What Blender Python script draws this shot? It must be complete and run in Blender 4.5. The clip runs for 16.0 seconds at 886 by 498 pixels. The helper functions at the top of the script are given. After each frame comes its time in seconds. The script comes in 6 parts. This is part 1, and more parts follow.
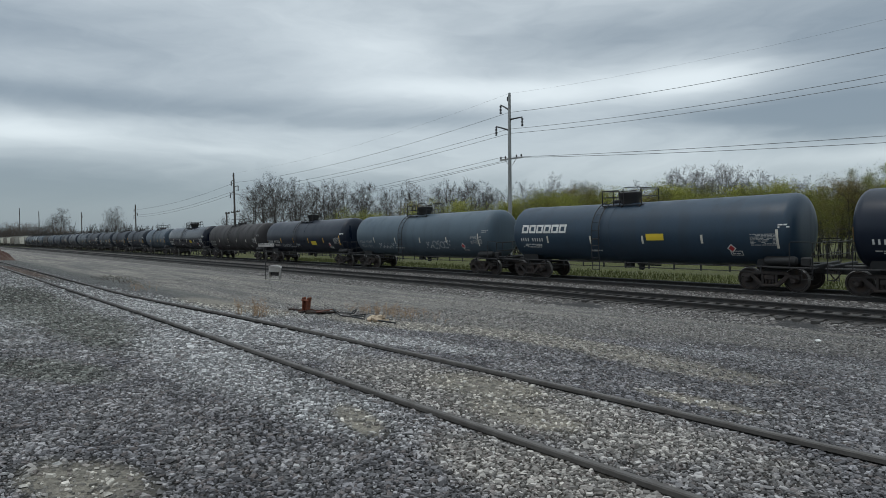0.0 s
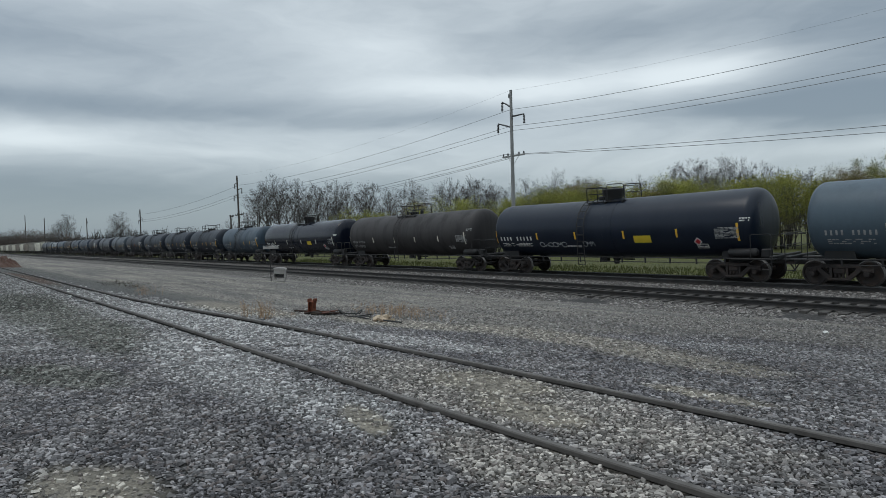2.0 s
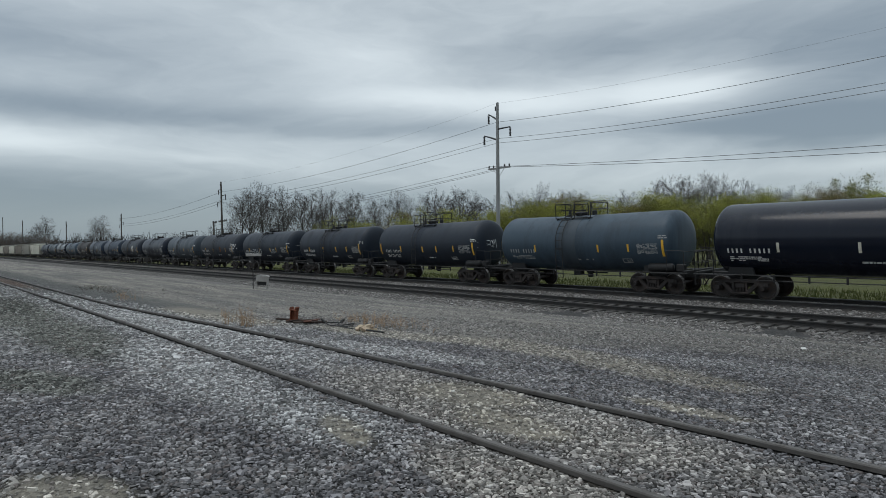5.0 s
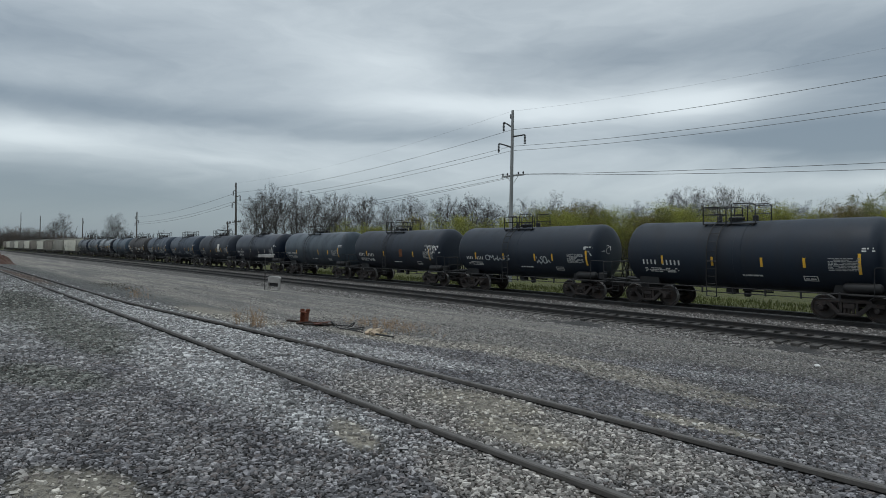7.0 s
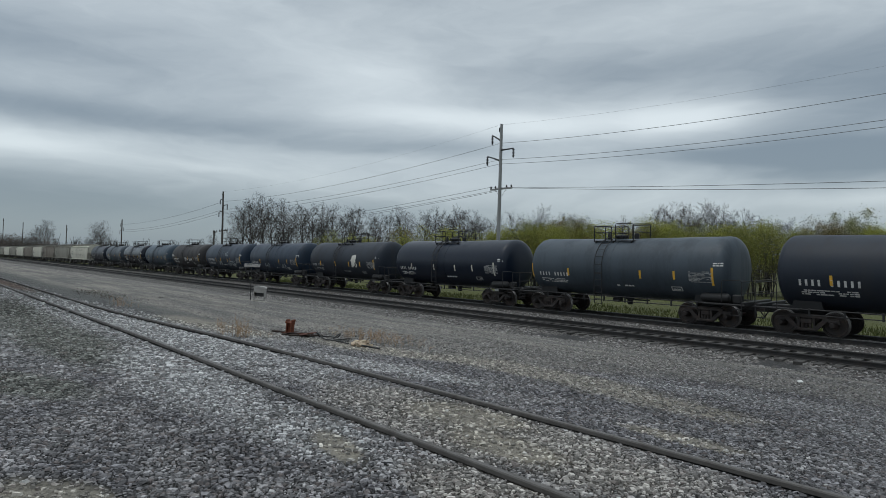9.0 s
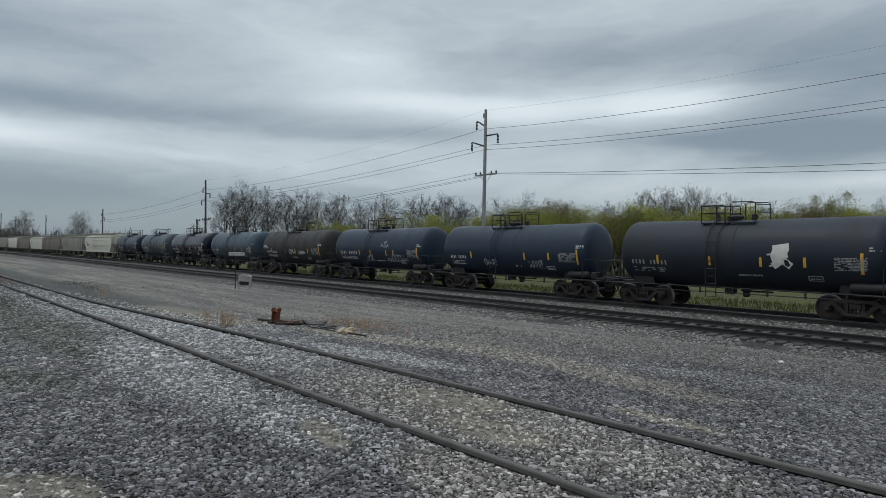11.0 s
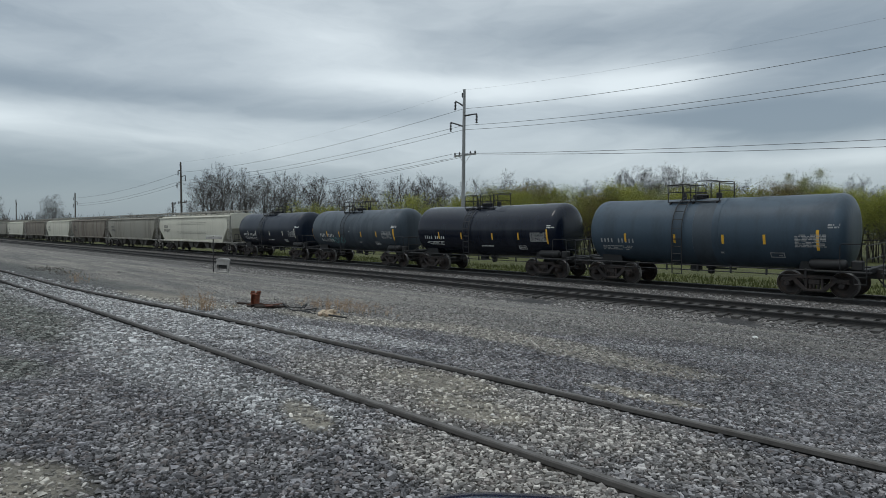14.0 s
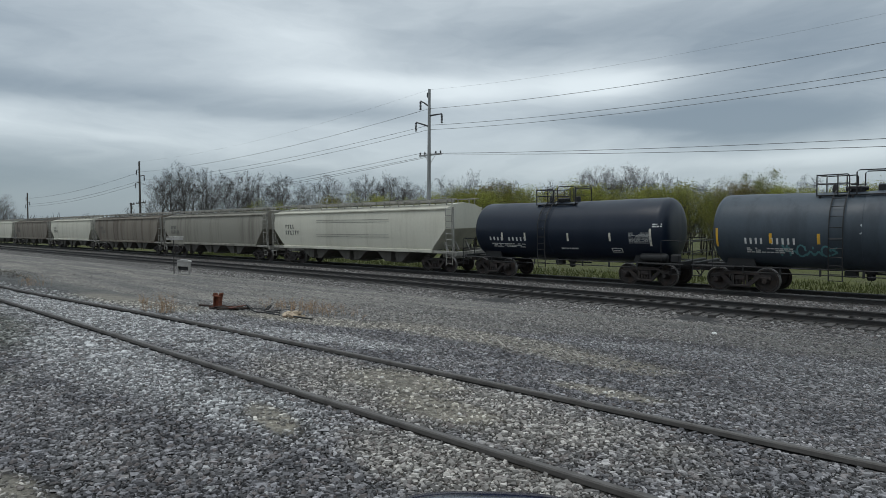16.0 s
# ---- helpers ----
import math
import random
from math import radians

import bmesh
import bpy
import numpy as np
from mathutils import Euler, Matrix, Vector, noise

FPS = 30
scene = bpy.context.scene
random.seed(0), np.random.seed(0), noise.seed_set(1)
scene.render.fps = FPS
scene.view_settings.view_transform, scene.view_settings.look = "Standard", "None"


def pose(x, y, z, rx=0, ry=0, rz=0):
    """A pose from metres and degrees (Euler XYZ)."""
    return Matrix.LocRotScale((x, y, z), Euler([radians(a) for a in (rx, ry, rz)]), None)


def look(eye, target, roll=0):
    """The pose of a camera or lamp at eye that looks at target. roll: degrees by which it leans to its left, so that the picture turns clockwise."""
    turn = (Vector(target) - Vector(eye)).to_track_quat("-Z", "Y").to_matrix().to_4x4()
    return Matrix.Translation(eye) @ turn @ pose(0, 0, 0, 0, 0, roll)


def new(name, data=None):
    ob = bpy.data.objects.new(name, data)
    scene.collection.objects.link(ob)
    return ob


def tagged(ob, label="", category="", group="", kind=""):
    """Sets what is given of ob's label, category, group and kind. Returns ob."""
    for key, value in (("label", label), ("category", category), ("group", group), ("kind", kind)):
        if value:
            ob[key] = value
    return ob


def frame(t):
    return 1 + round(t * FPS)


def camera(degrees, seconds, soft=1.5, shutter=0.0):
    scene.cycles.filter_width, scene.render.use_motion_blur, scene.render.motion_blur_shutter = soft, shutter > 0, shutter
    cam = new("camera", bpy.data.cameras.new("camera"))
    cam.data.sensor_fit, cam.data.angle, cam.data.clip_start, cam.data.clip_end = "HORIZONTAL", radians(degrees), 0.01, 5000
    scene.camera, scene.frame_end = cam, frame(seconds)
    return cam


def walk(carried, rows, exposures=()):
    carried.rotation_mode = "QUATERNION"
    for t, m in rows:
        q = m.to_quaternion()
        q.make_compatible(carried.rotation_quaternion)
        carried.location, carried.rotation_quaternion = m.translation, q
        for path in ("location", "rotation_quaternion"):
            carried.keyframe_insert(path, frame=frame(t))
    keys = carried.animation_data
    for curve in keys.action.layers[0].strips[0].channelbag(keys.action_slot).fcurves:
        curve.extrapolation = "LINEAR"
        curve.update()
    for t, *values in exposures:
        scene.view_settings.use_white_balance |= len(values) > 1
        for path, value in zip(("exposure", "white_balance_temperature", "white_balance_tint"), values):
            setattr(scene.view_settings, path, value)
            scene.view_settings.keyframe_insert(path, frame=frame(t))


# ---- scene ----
cam = camera(70.5, 16.0, 0.35)

# the camera is held by hand at one spot and only turns: seconds and its three angles
PATH = [
    (0.0, 88.79, 0.65, 50.34), (0.5, 88.46, -0.08, 49.20), (1.0, 89.16, 0.09, 49.00), (1.5, 89.18, 0.93, 50.02),
    (2.0, 88.67, 1.80, 50.71), (2.5, 88.96, 1.45, 50.07), (3.0, 89.03, 1.63, 49.69), (5.5, 90.05, -0.04, 49.04),
    (6.0, 90.37, -0.97, 49.13), (6.5, 89.86, -0.58, 49.62), (7.0, 90.16, -0.80, 50.36), (7.5, 90.45, -0.51, 50.89),
    (8.0, 90.62, -0.93, 50.00), (8.5, 90.26, -2.10, 49.21), (9.0, 91.28, -1.55, 49.21), (11.5, 89.53, -0.43, 47.01),
    (12.0, 89.25, 0.37, 45.74), (12.5, 88.48, -0.66, 46.34), (13.0, 88.45, -1.26, 45.80), (13.5, 88.51, -0.81, 46.19),
    (14.0, 88.34, -0.30, 46.05), (14.5, 88.31, -0.03, 44.92), (15.0, 87.94, -0.38, 43.86), (15.5, 88.15, -0.10, 43.90),
    (16.0, 88.34, -0.07, 42.93),
]
EYE = (0.0, 0.0, 1.52)
walk(cam, [(t, pose(*EYE, rx, ry, rz)) for t, rx, ry, rz in PATH],
     exposures=[(0.0, 0.02), (3.0, -0.01), (6.0, -0.05), (9.0, -0.08), (11.5, -0.04), (13.0, 0.02), (16.0, 0.02)])

SKEW = -0.8              # degrees by which the main line runs off the x axis
# how far the train has rolled along x: seconds, metres
ROLLED = [(0, 0.00), (0.5, 7.81), (1, 16.14), (1.5, 23.91), (2, 31.83), (2.5, 39.68), (3, 47.65), (5.5, 86.84), (6, 94.61), (6.5, 103.08), (7, 110.87), (7.5, 118.76), (8, 126.70), (8.5, 134.74), (9, 142.78), (11.5, 181.88), (12, 190.37), (12.5, 198.32), (13, 206.31), (13.5, 214.26), (14, 222.26), (14.5, 230.20), (15, 238.12), (15.5, 246.01), (16, 254.00)]
TRACK_Y, RAIL_Z, BANK = 26.66, -0.78, 2.2     # its track: centre line, rail top, lean in degrees
NEAR_Y, NEAR_Z = 20.75, -0.80                 # the empty main track in front of it


def line_y(y, x):
    """Where a line of the railway that passes y runs at x."""
    return y + (x + 15.0) * math.tan(radians(SKEW))


def on_track(x):
    return pose(x, line_y(TRACK_Y, x), RAIL_Z, BANK, 0, SKEW)


# ---- node helpers ----


class Nodes:
    def __init__(self, tree):
        self.tree = tree
        tree.nodes.clear()

    def add(self, kind, **inputs):
        n = self.tree.nodes.new(kind)
        self.fill(n, inputs)
        return n

    def fill(self, n, inputs):
        for key, value in inputs.items():
            s = n.inputs[int(key[1:])] if key[0] == "i" and key[1:].isdigit() else n.inputs[key.replace("_", " ")]
            if isinstance(value, bpy.types.NodeSocket):
                self.tree.links.new(value, s)
            else:
                s.default_value = value

    def math(self, op, a, b=0.0, c=0.0, clamp=False):
        n = self.tree.nodes.new("ShaderNodeMath")
        n.operation, n.use_clamp = op, clamp
        self.fill(n, {"i0": a, "i1": b, "i2": c})
        return n.outputs[0]

    def vec(self, op, a, b=(0, 0, 0)):
        n = self.tree.nodes.new("ShaderNodeVectorMath")
        n.operation = op
        self.fill(n, {"i0": a, "i1": b})
        return n.outputs["Value"] if op in ("DOT_PRODUCT", "LENGTH") else n.outputs[0]

    def noise(self, vector, scale, detail=4.0, rough=0.55, distortion=0.0):
        n = self.add("ShaderNodeTexNoise", Vector=vector, Scale=scale, Detail=detail, Roughness=rough, Distortion=distortion)
        return n.outputs[0]

    def cells(self, vector, scale, out="Color", feature="F1"):
        n = self.tree.nodes.new("ShaderNodeTexVoronoi")
        n.feature = feature
        self.fill(n, {"Vector": vector, "Scale": scale})
        return n.outputs[out]

    def span(self, value, lo, hi, a=0.0, b=1.0):
        n = self.tree.nodes.new("ShaderNodeMapRange")
        n.interpolation_type = "SMOOTHSTEP"
        self.fill(n, {"i0": value, "i1": lo, "i2": hi, "i3": a, "i4": b})
        return n.outputs[0]

    def mix(self, fac, a, b, mode="MIX"):
        n = self.tree.nodes.new("ShaderNodeMix")
        n.data_type, n.blend_type = "RGBA", mode
        for s, value in ((n.inputs[0], fac), (n.inputs[6], a), (n.inputs[7], b)):
            if isinstance(value, bpy.types.NodeSocket):
                self.tree.links.new(value, s)
            else:
                s.default_value = (*value, 1.0) if isinstance(value, tuple) and len(value) == 3 else value
        return n.outputs[2]

    def scaled(self, vector, s):
        n = self.tree.nodes.new("ShaderNodeMapping")
        self.fill(n, {"Vector": vector, "Scale": s})
        return n.outputs[0]

    def bump(self, height, strength, distance):
        return self.add("ShaderNodeBump", Height=height, Strength=strength, Distance=distance).outputs[0]


# ---- sky: heavy broken overcast, brighter overhead ----
SUN_HIGH, SUN_ROUND = radians(68), radians(208)
world = bpy.data.worlds.new("overcast")
scene.world = world
world.use_nodes = True
w = Nodes(world.node_tree)
way = w.add("ShaderNodeTexCoord").outputs["Generated"]
axes = w.add("ShaderNodeSeparateXYZ", Vector=way)
up = w.math("MAXIMUM", axes.outputs[2], 0.0)
az = w.math("ARCTAN2", axes.outputs[0], axes.outputs[1])
high = w.math("ARCSINE", axes.outputs[2])
spread_out = w.add("ShaderNodeCombineXYZ", X=w.math("MULTIPLY", az, 2.2), Y=w.math("MULTIPLY", high, 11.0), Z=0.0).outputs[0]
warp = w.noise(spread_out, 0.9, 4.0, 0.55)
warped = w.add("ShaderNodeCombineXYZ", X=w.math("MULTIPLY_ADD", warp, 1.2, w.math("MULTIPLY", az, 2.2)), Y=w.math("MULTIPLY_ADD", warp, 1.4, w.math("MULTIPLY", high, 11.0)), Z=3.0).outputs[0]
big = w.noise(warped, 0.9, 3.0, 0.5)
fine = w.noise(w.scaled(warped, (1.9, 1.0, 1.0)), 2.4, 7.0, 0.56)
cloud = w.math("MULTIPLY_ADD", w.math("SUBTRACT", big, 0.5), 0.34, 0.52)
cloud = w.math("MULTIPLY_ADD", w.math("SUBTRACT", fine, 0.5), 0.24, cloud)
shake = w.math("MULTIPLY", w.math("SUBTRACT", warp, 0.5), 1.0)
# thin and thick parts of the cloud deck: bearing and height in degrees, their reach, how much lighter or darker
for b0, h0, wide, tall, amount in ((-80, 11.3, 17, 1.1, -0.32), (-52, 10.4, 9, 0.7, -0.20), (-84, 8.6, 6, 0.9, 0.24), (-68, 7.6, 12, 1.0, 0.08), (-57, 16.2, 7, 2.6, 0.26),
                                   (-53, 12.9, 8, 1.1, 0.30), (-41, 12.6, 8, 1.2, 0.32), (-28.5, 13.2, 5, 1.2, 0.36), (-31, 17.0, 12, 1.9, -0.20), (-16, 8.8, 9, 1.2, -0.30),
                                   (-13, 5.8, 8, 0.7, 0.18), (-84, 15.5, 12, 2.2, -0.10), (-86, 4.2, 24, 2.2, -0.42), (-14, 14.5, 11, 3.0, -0.30), (-25, 9.5, 10, 1.0, -0.20), (-50, 4.0, 18, 1.4, -0.12), (-17, 8.5, 10, 3.0, -0.22), (-84, 17.0, 14, 2.5, -0.10), (-27.5, 12.2, 4, 0.7, 0.18)):
    da = w.math("DIVIDE", w.math("SUBTRACT", w.math("MULTIPLY_ADD", shake, 0.12, az), radians(b0)), radians(wide))
    dh = w.math("DIVIDE", w.math("SUBTRACT", w.math("MULTIPLY_ADD", shake, 0.05, high), radians(h0)), radians(tall))
    fall = w.math("ADD", w.math("MULTIPLY", da, da), w.math("MULTIPLY", dh, dh))
    cloud = w.math("MULTIPLY_ADD", w.math("EXPONENT", w.math("MULTIPLY", fall, -1.0)), amount, cloud)
light_part = w.span(cloud, 0.08, 0.98)
deck = w.mix(light_part, (0.19, 0.235, 0.272), (0.70, 0.765, 0.785))
low = w.mix(w.span(axes.outputs[2], 0.0, 0.11), (0.185, 0.245, 0.295), deck)
zenith = w.math("MULTIPLY_ADD", w.span(up, 0.42, 1.0), 1.15, 1.0)
sky = w.tree.nodes.new("ShaderNodeTexSky")
sky.sky_type, sky.sun_disc, sky.sun_elevation, sky.sun_rotation = "NISHITA", False, SUN_HIGH, SUN_ROUND
clear = w.add("ShaderNodeBackground", Color=sky.outputs[0], Strength=0.02)
cover = w.add("ShaderNodeBackground", Color=low, Strength=zenith)
both = w.add("ShaderNodeAddShader", i0=clear.outputs[0], i1=cover.outputs[0])
w.add("ShaderNodeOutputWorld", Surface=both.outputs[0])

sun = new("sun", bpy.data.lights.new("sun", "SUN"))
sun.data.energy, sun.data.angle, sun.data.color = 0.6, radians(25), (1.0, 0.97, 0.92)
sun.matrix_basis = look((-8, -15, 42), (0, 0, 0))

# ---- materials ----
MATS = {}


def paint(name, color, rough=0.6, metal=0.0, vary=0.25, size=1.0, grime=None, grime_amount=0.0, streak=False, bump=0.0, spec=0.5, random_tint=0.0, island=False):
    """A weathered surface: colour broken up at two scales, grime patches, grain in the relief."""
    if name in MATS:
        return MATS[name]
    m = bpy.data.materials.new(name)
    m.use_nodes = True
    g = Nodes(m.node_tree)
    at = g.add("ShaderNodeTexCoord").outputs["Object"]
    info = g.add("ShaderNodeObjectInfo").outputs["Random"]
    shift = g.vec("ADD", at, g.add("ShaderNodeCombineXYZ", X=g.math("MULTIPLY", info, 37.0), Y=g.math("MULTIPLY", info, 11.0), Z=0.0).outputs[0])
    coarse = g.noise(g.scaled(shift, (0.5, 0.5, 0.12) if streak else (1, 1, 1)), 1.7 / size, 5.0, 0.6)
    grain = g.noise(shift, 22.0 / size, 3.0, 0.6)
    value = g.math("MULTIPLY_ADD", g.math("SUBTRACT", coarse, 0.5), 2.2 * vary, 1.0)
    value = g.math("MULTIPLY_ADD", g.math("SUBTRACT", grain, 0.5), 1.1 * vary, value)
    if random_tint:
        source = g.add("ShaderNodeNewGeometry").outputs["Random Per Island"] if island else info
        value = g.math("MULTIPLY_ADD", g.math("SUBTRACT", source, 0.5), 2 * random_tint, value)
    col = g.mix(1.0, color, g.add("ShaderNodeCombineXYZ", X=value, Y=value, Z=value).outputs[0], "MULTIPLY")
    r = g.math("MULTIPLY_ADD", g.math("SUBTRACT", coarse, 0.5), 0.35, rough, clamp=True)
    if grime:
        runs = g.noise(g.scaled(shift, (2.4, 2.4, 0.16) if streak else (1, 1, 1)), 1.1 / size, 6.0, 0.65)
        fac = g.math("MULTIPLY", g.span(runs, 0.44, 0.68), grime_amount)
        col = g.mix(fac, col, grime)
        r = g.math("ADD", r, g.math("MULTIPLY", fac, 0.25), clamp=True)
    p = g.add("ShaderNodeBsdfPrincipled", Base_Color=col, Roughness=r, Metallic=metal)
    p.inputs["Specular IOR Level"].default_value = spec
    if bump:
        g.fill(p, {"Normal": g.bump(grain, 0.5, bump)})
    g.add("ShaderNodeOutputMaterial", Surface=p.outputs[0])
    MATS[name] = m
    return m


rail_side = paint("dark_rail_side", (0.022, 0.021, 0.021), 0.75, 0.0, 0.35, 0.3, (0.045, 0.036, 0.03), 0.5, bump=0.002)
rail_head = paint("worn_rail_head", (0.10, 0.10, 0.10), 0.45, 0.5, 0.25, 0.4)
# siding rail sides: shade painted in as near black, with rusty grime
shaded_rail_side = paint("shaded_rusty_siding_side", (0.013, 0.012, 0.0115), 0.8, 0.0, 0.35, 0.3, (0.035, 0.026, 0.021), 0.5, bump=0.002)
old_rail = paint("dusty_siding_rail", (0.098, 0.090, 0.083), 0.6, 0.0, 0.35, 0.3, (0.055, 0.047, 0.042), 0.6, bump=0.002)
tie_wood = paint("creosoted_timber", (0.052, 0.048, 0.045), 0.9, 0.0, 0.5, 0.5, (0.115, 0.106, 0.096), 0.55, bump=0.004, random_tint=0.35)
black_steel = paint("black_steel", (0.010, 0.010, 0.011), 0.6, 0.0, 0.3, 0.6, (0.028, 0.026, 0.025), 0.5)
truck_steel = paint("greasy_cast_steel", (0.021, 0.0165, 0.0155), 0.65, 0.0, 0.4, 0.3, (0.060, 0.042, 0.035), 0.65, bump=0.003)
wheel_steel = paint("rolled_wheel_steel", (0.024, 0.020, 0.019), 0.55, 0.2, 0.3, 0.3, (0.08, 0.05, 0.035), 0.5)
tread_steel = paint("bright_tread", (0.22, 0.21, 0.2), 0.4, 0.7, 0.2, 0.3)
white_mark = paint("white_lettering", (0.62, 0.62, 0.6), 0.7, 0.0, 0.2, 0.3, (0.25, 0.24, 0.22), 0.5)
dim_mark = paint("faded_lettering", (0.34, 0.345, 0.34), 0.75, 0.0, 0.3, 0.3, (0.12, 0.12, 0.12), 0.6)
tag_white = paint("pale_spray_paint", (0.40, 0.43, 0.44), 0.7, 0.0, 0.3, 0.3)
tag_teal = paint("teal_spray_paint", (0.09, 0.22, 0.23), 0.7, 0.0, 0.3, 0.3)
stripe_yellow = paint("yellow_reflector", (0.72, 0.40, 0.03), 0.55, 0.0, 0.15, 0.3, (0.3, 0.2, 0.08), 0.35)
stripe_white = paint("white_reflector", (0.6, 0.57, 0.48), 0.55, 0.0, 0.15, 0.3, (0.3, 0.27, 0.2), 0.4)
placard_yellow = paint("yellow_board", (0.62, 0.45, 0.03), 0.5, 0.0, 0.12, 0.3)
pole_grey = paint("weathered_grey_pole", (0.27, 0.275, 0.275), 0.85, 0.0, 0.25, 0.8, (0.16, 0.155, 0.15), 0.5, streak=True)
pole_wood = paint("dark_wood_pole", (0.07, 0.062, 0.055), 0.9, 0.0, 0.3, 0.8, (0.12, 0.11, 0.1), 0.4, streak=True)
insulator_dark = paint("dark_porcelain", (0.03, 0.03, 0.032), 0.35, 0.0, 0.1, 0.3)
cable = paint("dull_cable", (0.13, 0.135, 0.14), 0.6, 0.0, 0.1, 1.0)

# ---- mesh helpers ----


class Geo:
    """Collects vertices and faces of one mesh."""

    def __init__(self):
        self.v, self.f, self.m = [], [], []

    def put(self, verts, faces, slot=0):
        n = len(self.v)
        self.v += [tuple(p) for p in verts]
        self.f += [tuple(n + i for i in f) for f in faces]
        self.m += [slot] * len(faces)
        return self

    def box(self, c, s, bevel=0.0, turn=None, slot=0):
        """A box with chamfered edges: centre, sizes, chamfer, rotation matrix."""
        hx, hy, hz = (a / 2 for a in s)
        b = min(bevel, hx * 0.9, hy * 0.9, hz * 0.9)
        if b <= 0:
            pts = [(x, y, z) for x in (-hx, hx) for y in (-hy, hy) for z in (-hz, hz)]
            faces = [(0, 1, 3, 2), (4, 6, 7, 5), (0, 4, 5, 1), (2, 3, 7, 6), (0, 2, 6, 4), (1, 5, 7, 3)]
        else:
            pts, faces, at = [], [], {}
            for sx in (-1, 1):
                for sy in (-1, 1):
                    for sz in (-1, 1):
                        for k in range(3):
                            at[sx, sy, sz, k] = len(pts)
                            pts.append((sx * (hx - b * (k != 0)), sy * (hy - b * (k != 1)), sz * (hz - b * (k != 2))))
            q = (-1, 1)
            for k in range(3):
                i, j = [a for a in range(3) if a != k]
                for s0 in q:
                    ring = []
                    for a, c2 in ((-1, -1), (1, -1), (1, 1), (-1, 1)):
                        key = [0, 0, 0]
                        key[k], key[i], key[j] = s0, a, c2
                        ring.append(at[(*key, k)])
                    flip = (s0 < 0) != (k == 1)
                    faces.append(tuple(reversed(ring)) if flip else tuple(ring))
                for a in q:
                    for c2 in q:
                        lo, hi = [0, 0, 0], [0, 0, 0]
                        lo[k], hi[k] = -1, 1
                        lo[i] = hi[i] = a
                        lo[j] = hi[j] = c2
                        ring = (at[(*lo, i)], at[(*hi, i)], at[(*hi, j)], at[(*lo, j)])
                        flip = (a * c2 > 0) != (k == 1)
                        faces.append(tuple(reversed(ring)) if flip else ring)
            for sx in q:
                for sy in q:
                    for sz in q:
                        ring = tuple(at[sx, sy, sz, k] for k in range(3))
                        faces.append(ring if sx * sy * sz > 0 else tuple(reversed(ring)))
        if turn is not None:
            pts = [turn @ Vector(p) for p in pts]
        return self.put([(p[0] + c[0], p[1] + c[1], p[2] + c[2]) for p in pts], faces, slot)

    def tube(self, path, radius, n=6, caps=True, slot=0):
        """A pipe along points; radius one number or one per point."""
        path = [Vector(p) for p in path]
        radii = radius if isinstance(radius, (list, tuple)) else [radius] * len(path)
        verts, faces = [], []
        for i, p in enumerate(path):
            d = (path[min(i + 1, len(path) - 1)] - path[max(i - 1, 0)]).normalized()
            a = d.orthogonal().normalized() if abs(d.z) > 0.9 else d.cross(Vector((0, 0, 1))).normalized()
            b = d.cross(a)
            for k in range(n):
                t = 2 * math.pi * k / n
                verts.append(p + radii[i] * (math.cos(t) * a + math.sin(t) * b))
        for i in range(len(path) - 1):
            for k in range(n):
                k2 = (k + 1) % n
                faces.append((i * n + k, i * n + k2, (i + 1) * n + k2, (i + 1) * n + k))
        if caps:
            faces.append(tuple(reversed(range(n))))
            faces.append(tuple((len(path) - 1) * n + k for k in range(n)))
        return self.put(verts, faces, slot)

    def lathe(self, profile, n=24, axis="x", origin=(0, 0, 0), slot=0, warp=None):
        """Turns (along, radius) pairs round an axis."""
        verts, faces = [], []
        for a, r in profile:
            for k in range(n):
                t = 2 * math.pi * k / n
                c, s = r * math.cos(t), r * math.sin(t)
                p = (a, c, s) if axis == "x" else (c, a, s) if axis == "y" else (c, s, a)
                verts.append(p)
        flip = axis == "y"
        for i in range(len(profile) - 1):
            for k in range(n):
                k2 = (k + 1) % n
                f = (i * n + k, (i + 1) * n + k, (i + 1) * n + k2, i * n + k2)
                faces.append(tuple(reversed(f)) if not flip else f)
        faces.append(tuple(range(n)) if flip else tuple(reversed(range(n))))
        last = [(len(profile) - 1) * n + k for k in range(n)]
        faces.append(tuple(reversed(last)) if flip else tuple(last))
        if warp:
            verts = [warp(*p) for p in verts]
        return self.put([(p[0] + origin[0], p[1] + origin[1], p[2] + origin[2]) for p in verts], faces, slot)

    def slab(self, outline, y0, y1, slot=0):
        """An outline of (x, z) points pushed from y0 to y1."""
        n = len(outline)
        verts = [(x, y0, z) for x, z in outline] + [(x, y1, z) for x, z in outline]
        faces = [tuple(range(n)), tuple(reversed(range(n, 2 * n)))]
        faces += [((i + 1) % n, i, n + i, n + (i + 1) % n) for i in range(n)]
        return self.put(verts, faces, slot)

    def mesh(self, name, *mats, smooth=True, sharp=32):
        me = bpy.data.meshes.new(name)
        me.from_pydata(self.v, [], self.f)
        for m in mats:
            me.materials.append(m)
        if len(mats) > 1:
            me.polygons.foreach_set("material_index", self.m)
        if smooth:
            me.shade_smooth()
            me.set_sharp_from_angle(angle=radians(sharp))
        me.update()
        return me


def part(name, data, parent, label="", m=None):
    """One mesh under a thing or a part."""
    ob = new(name, data)
    ob.parent = parent
    if m is not None:
        ob.matrix_basis = m
    return tagged(ob, label) if label else ob


def thing(name, label, category, m, group="", kind=""):
    ob = new(name)
    ob.empty_display_size = 0.3
    ob.matrix_basis = m
    return tagged(ob, label, category, group, kind)


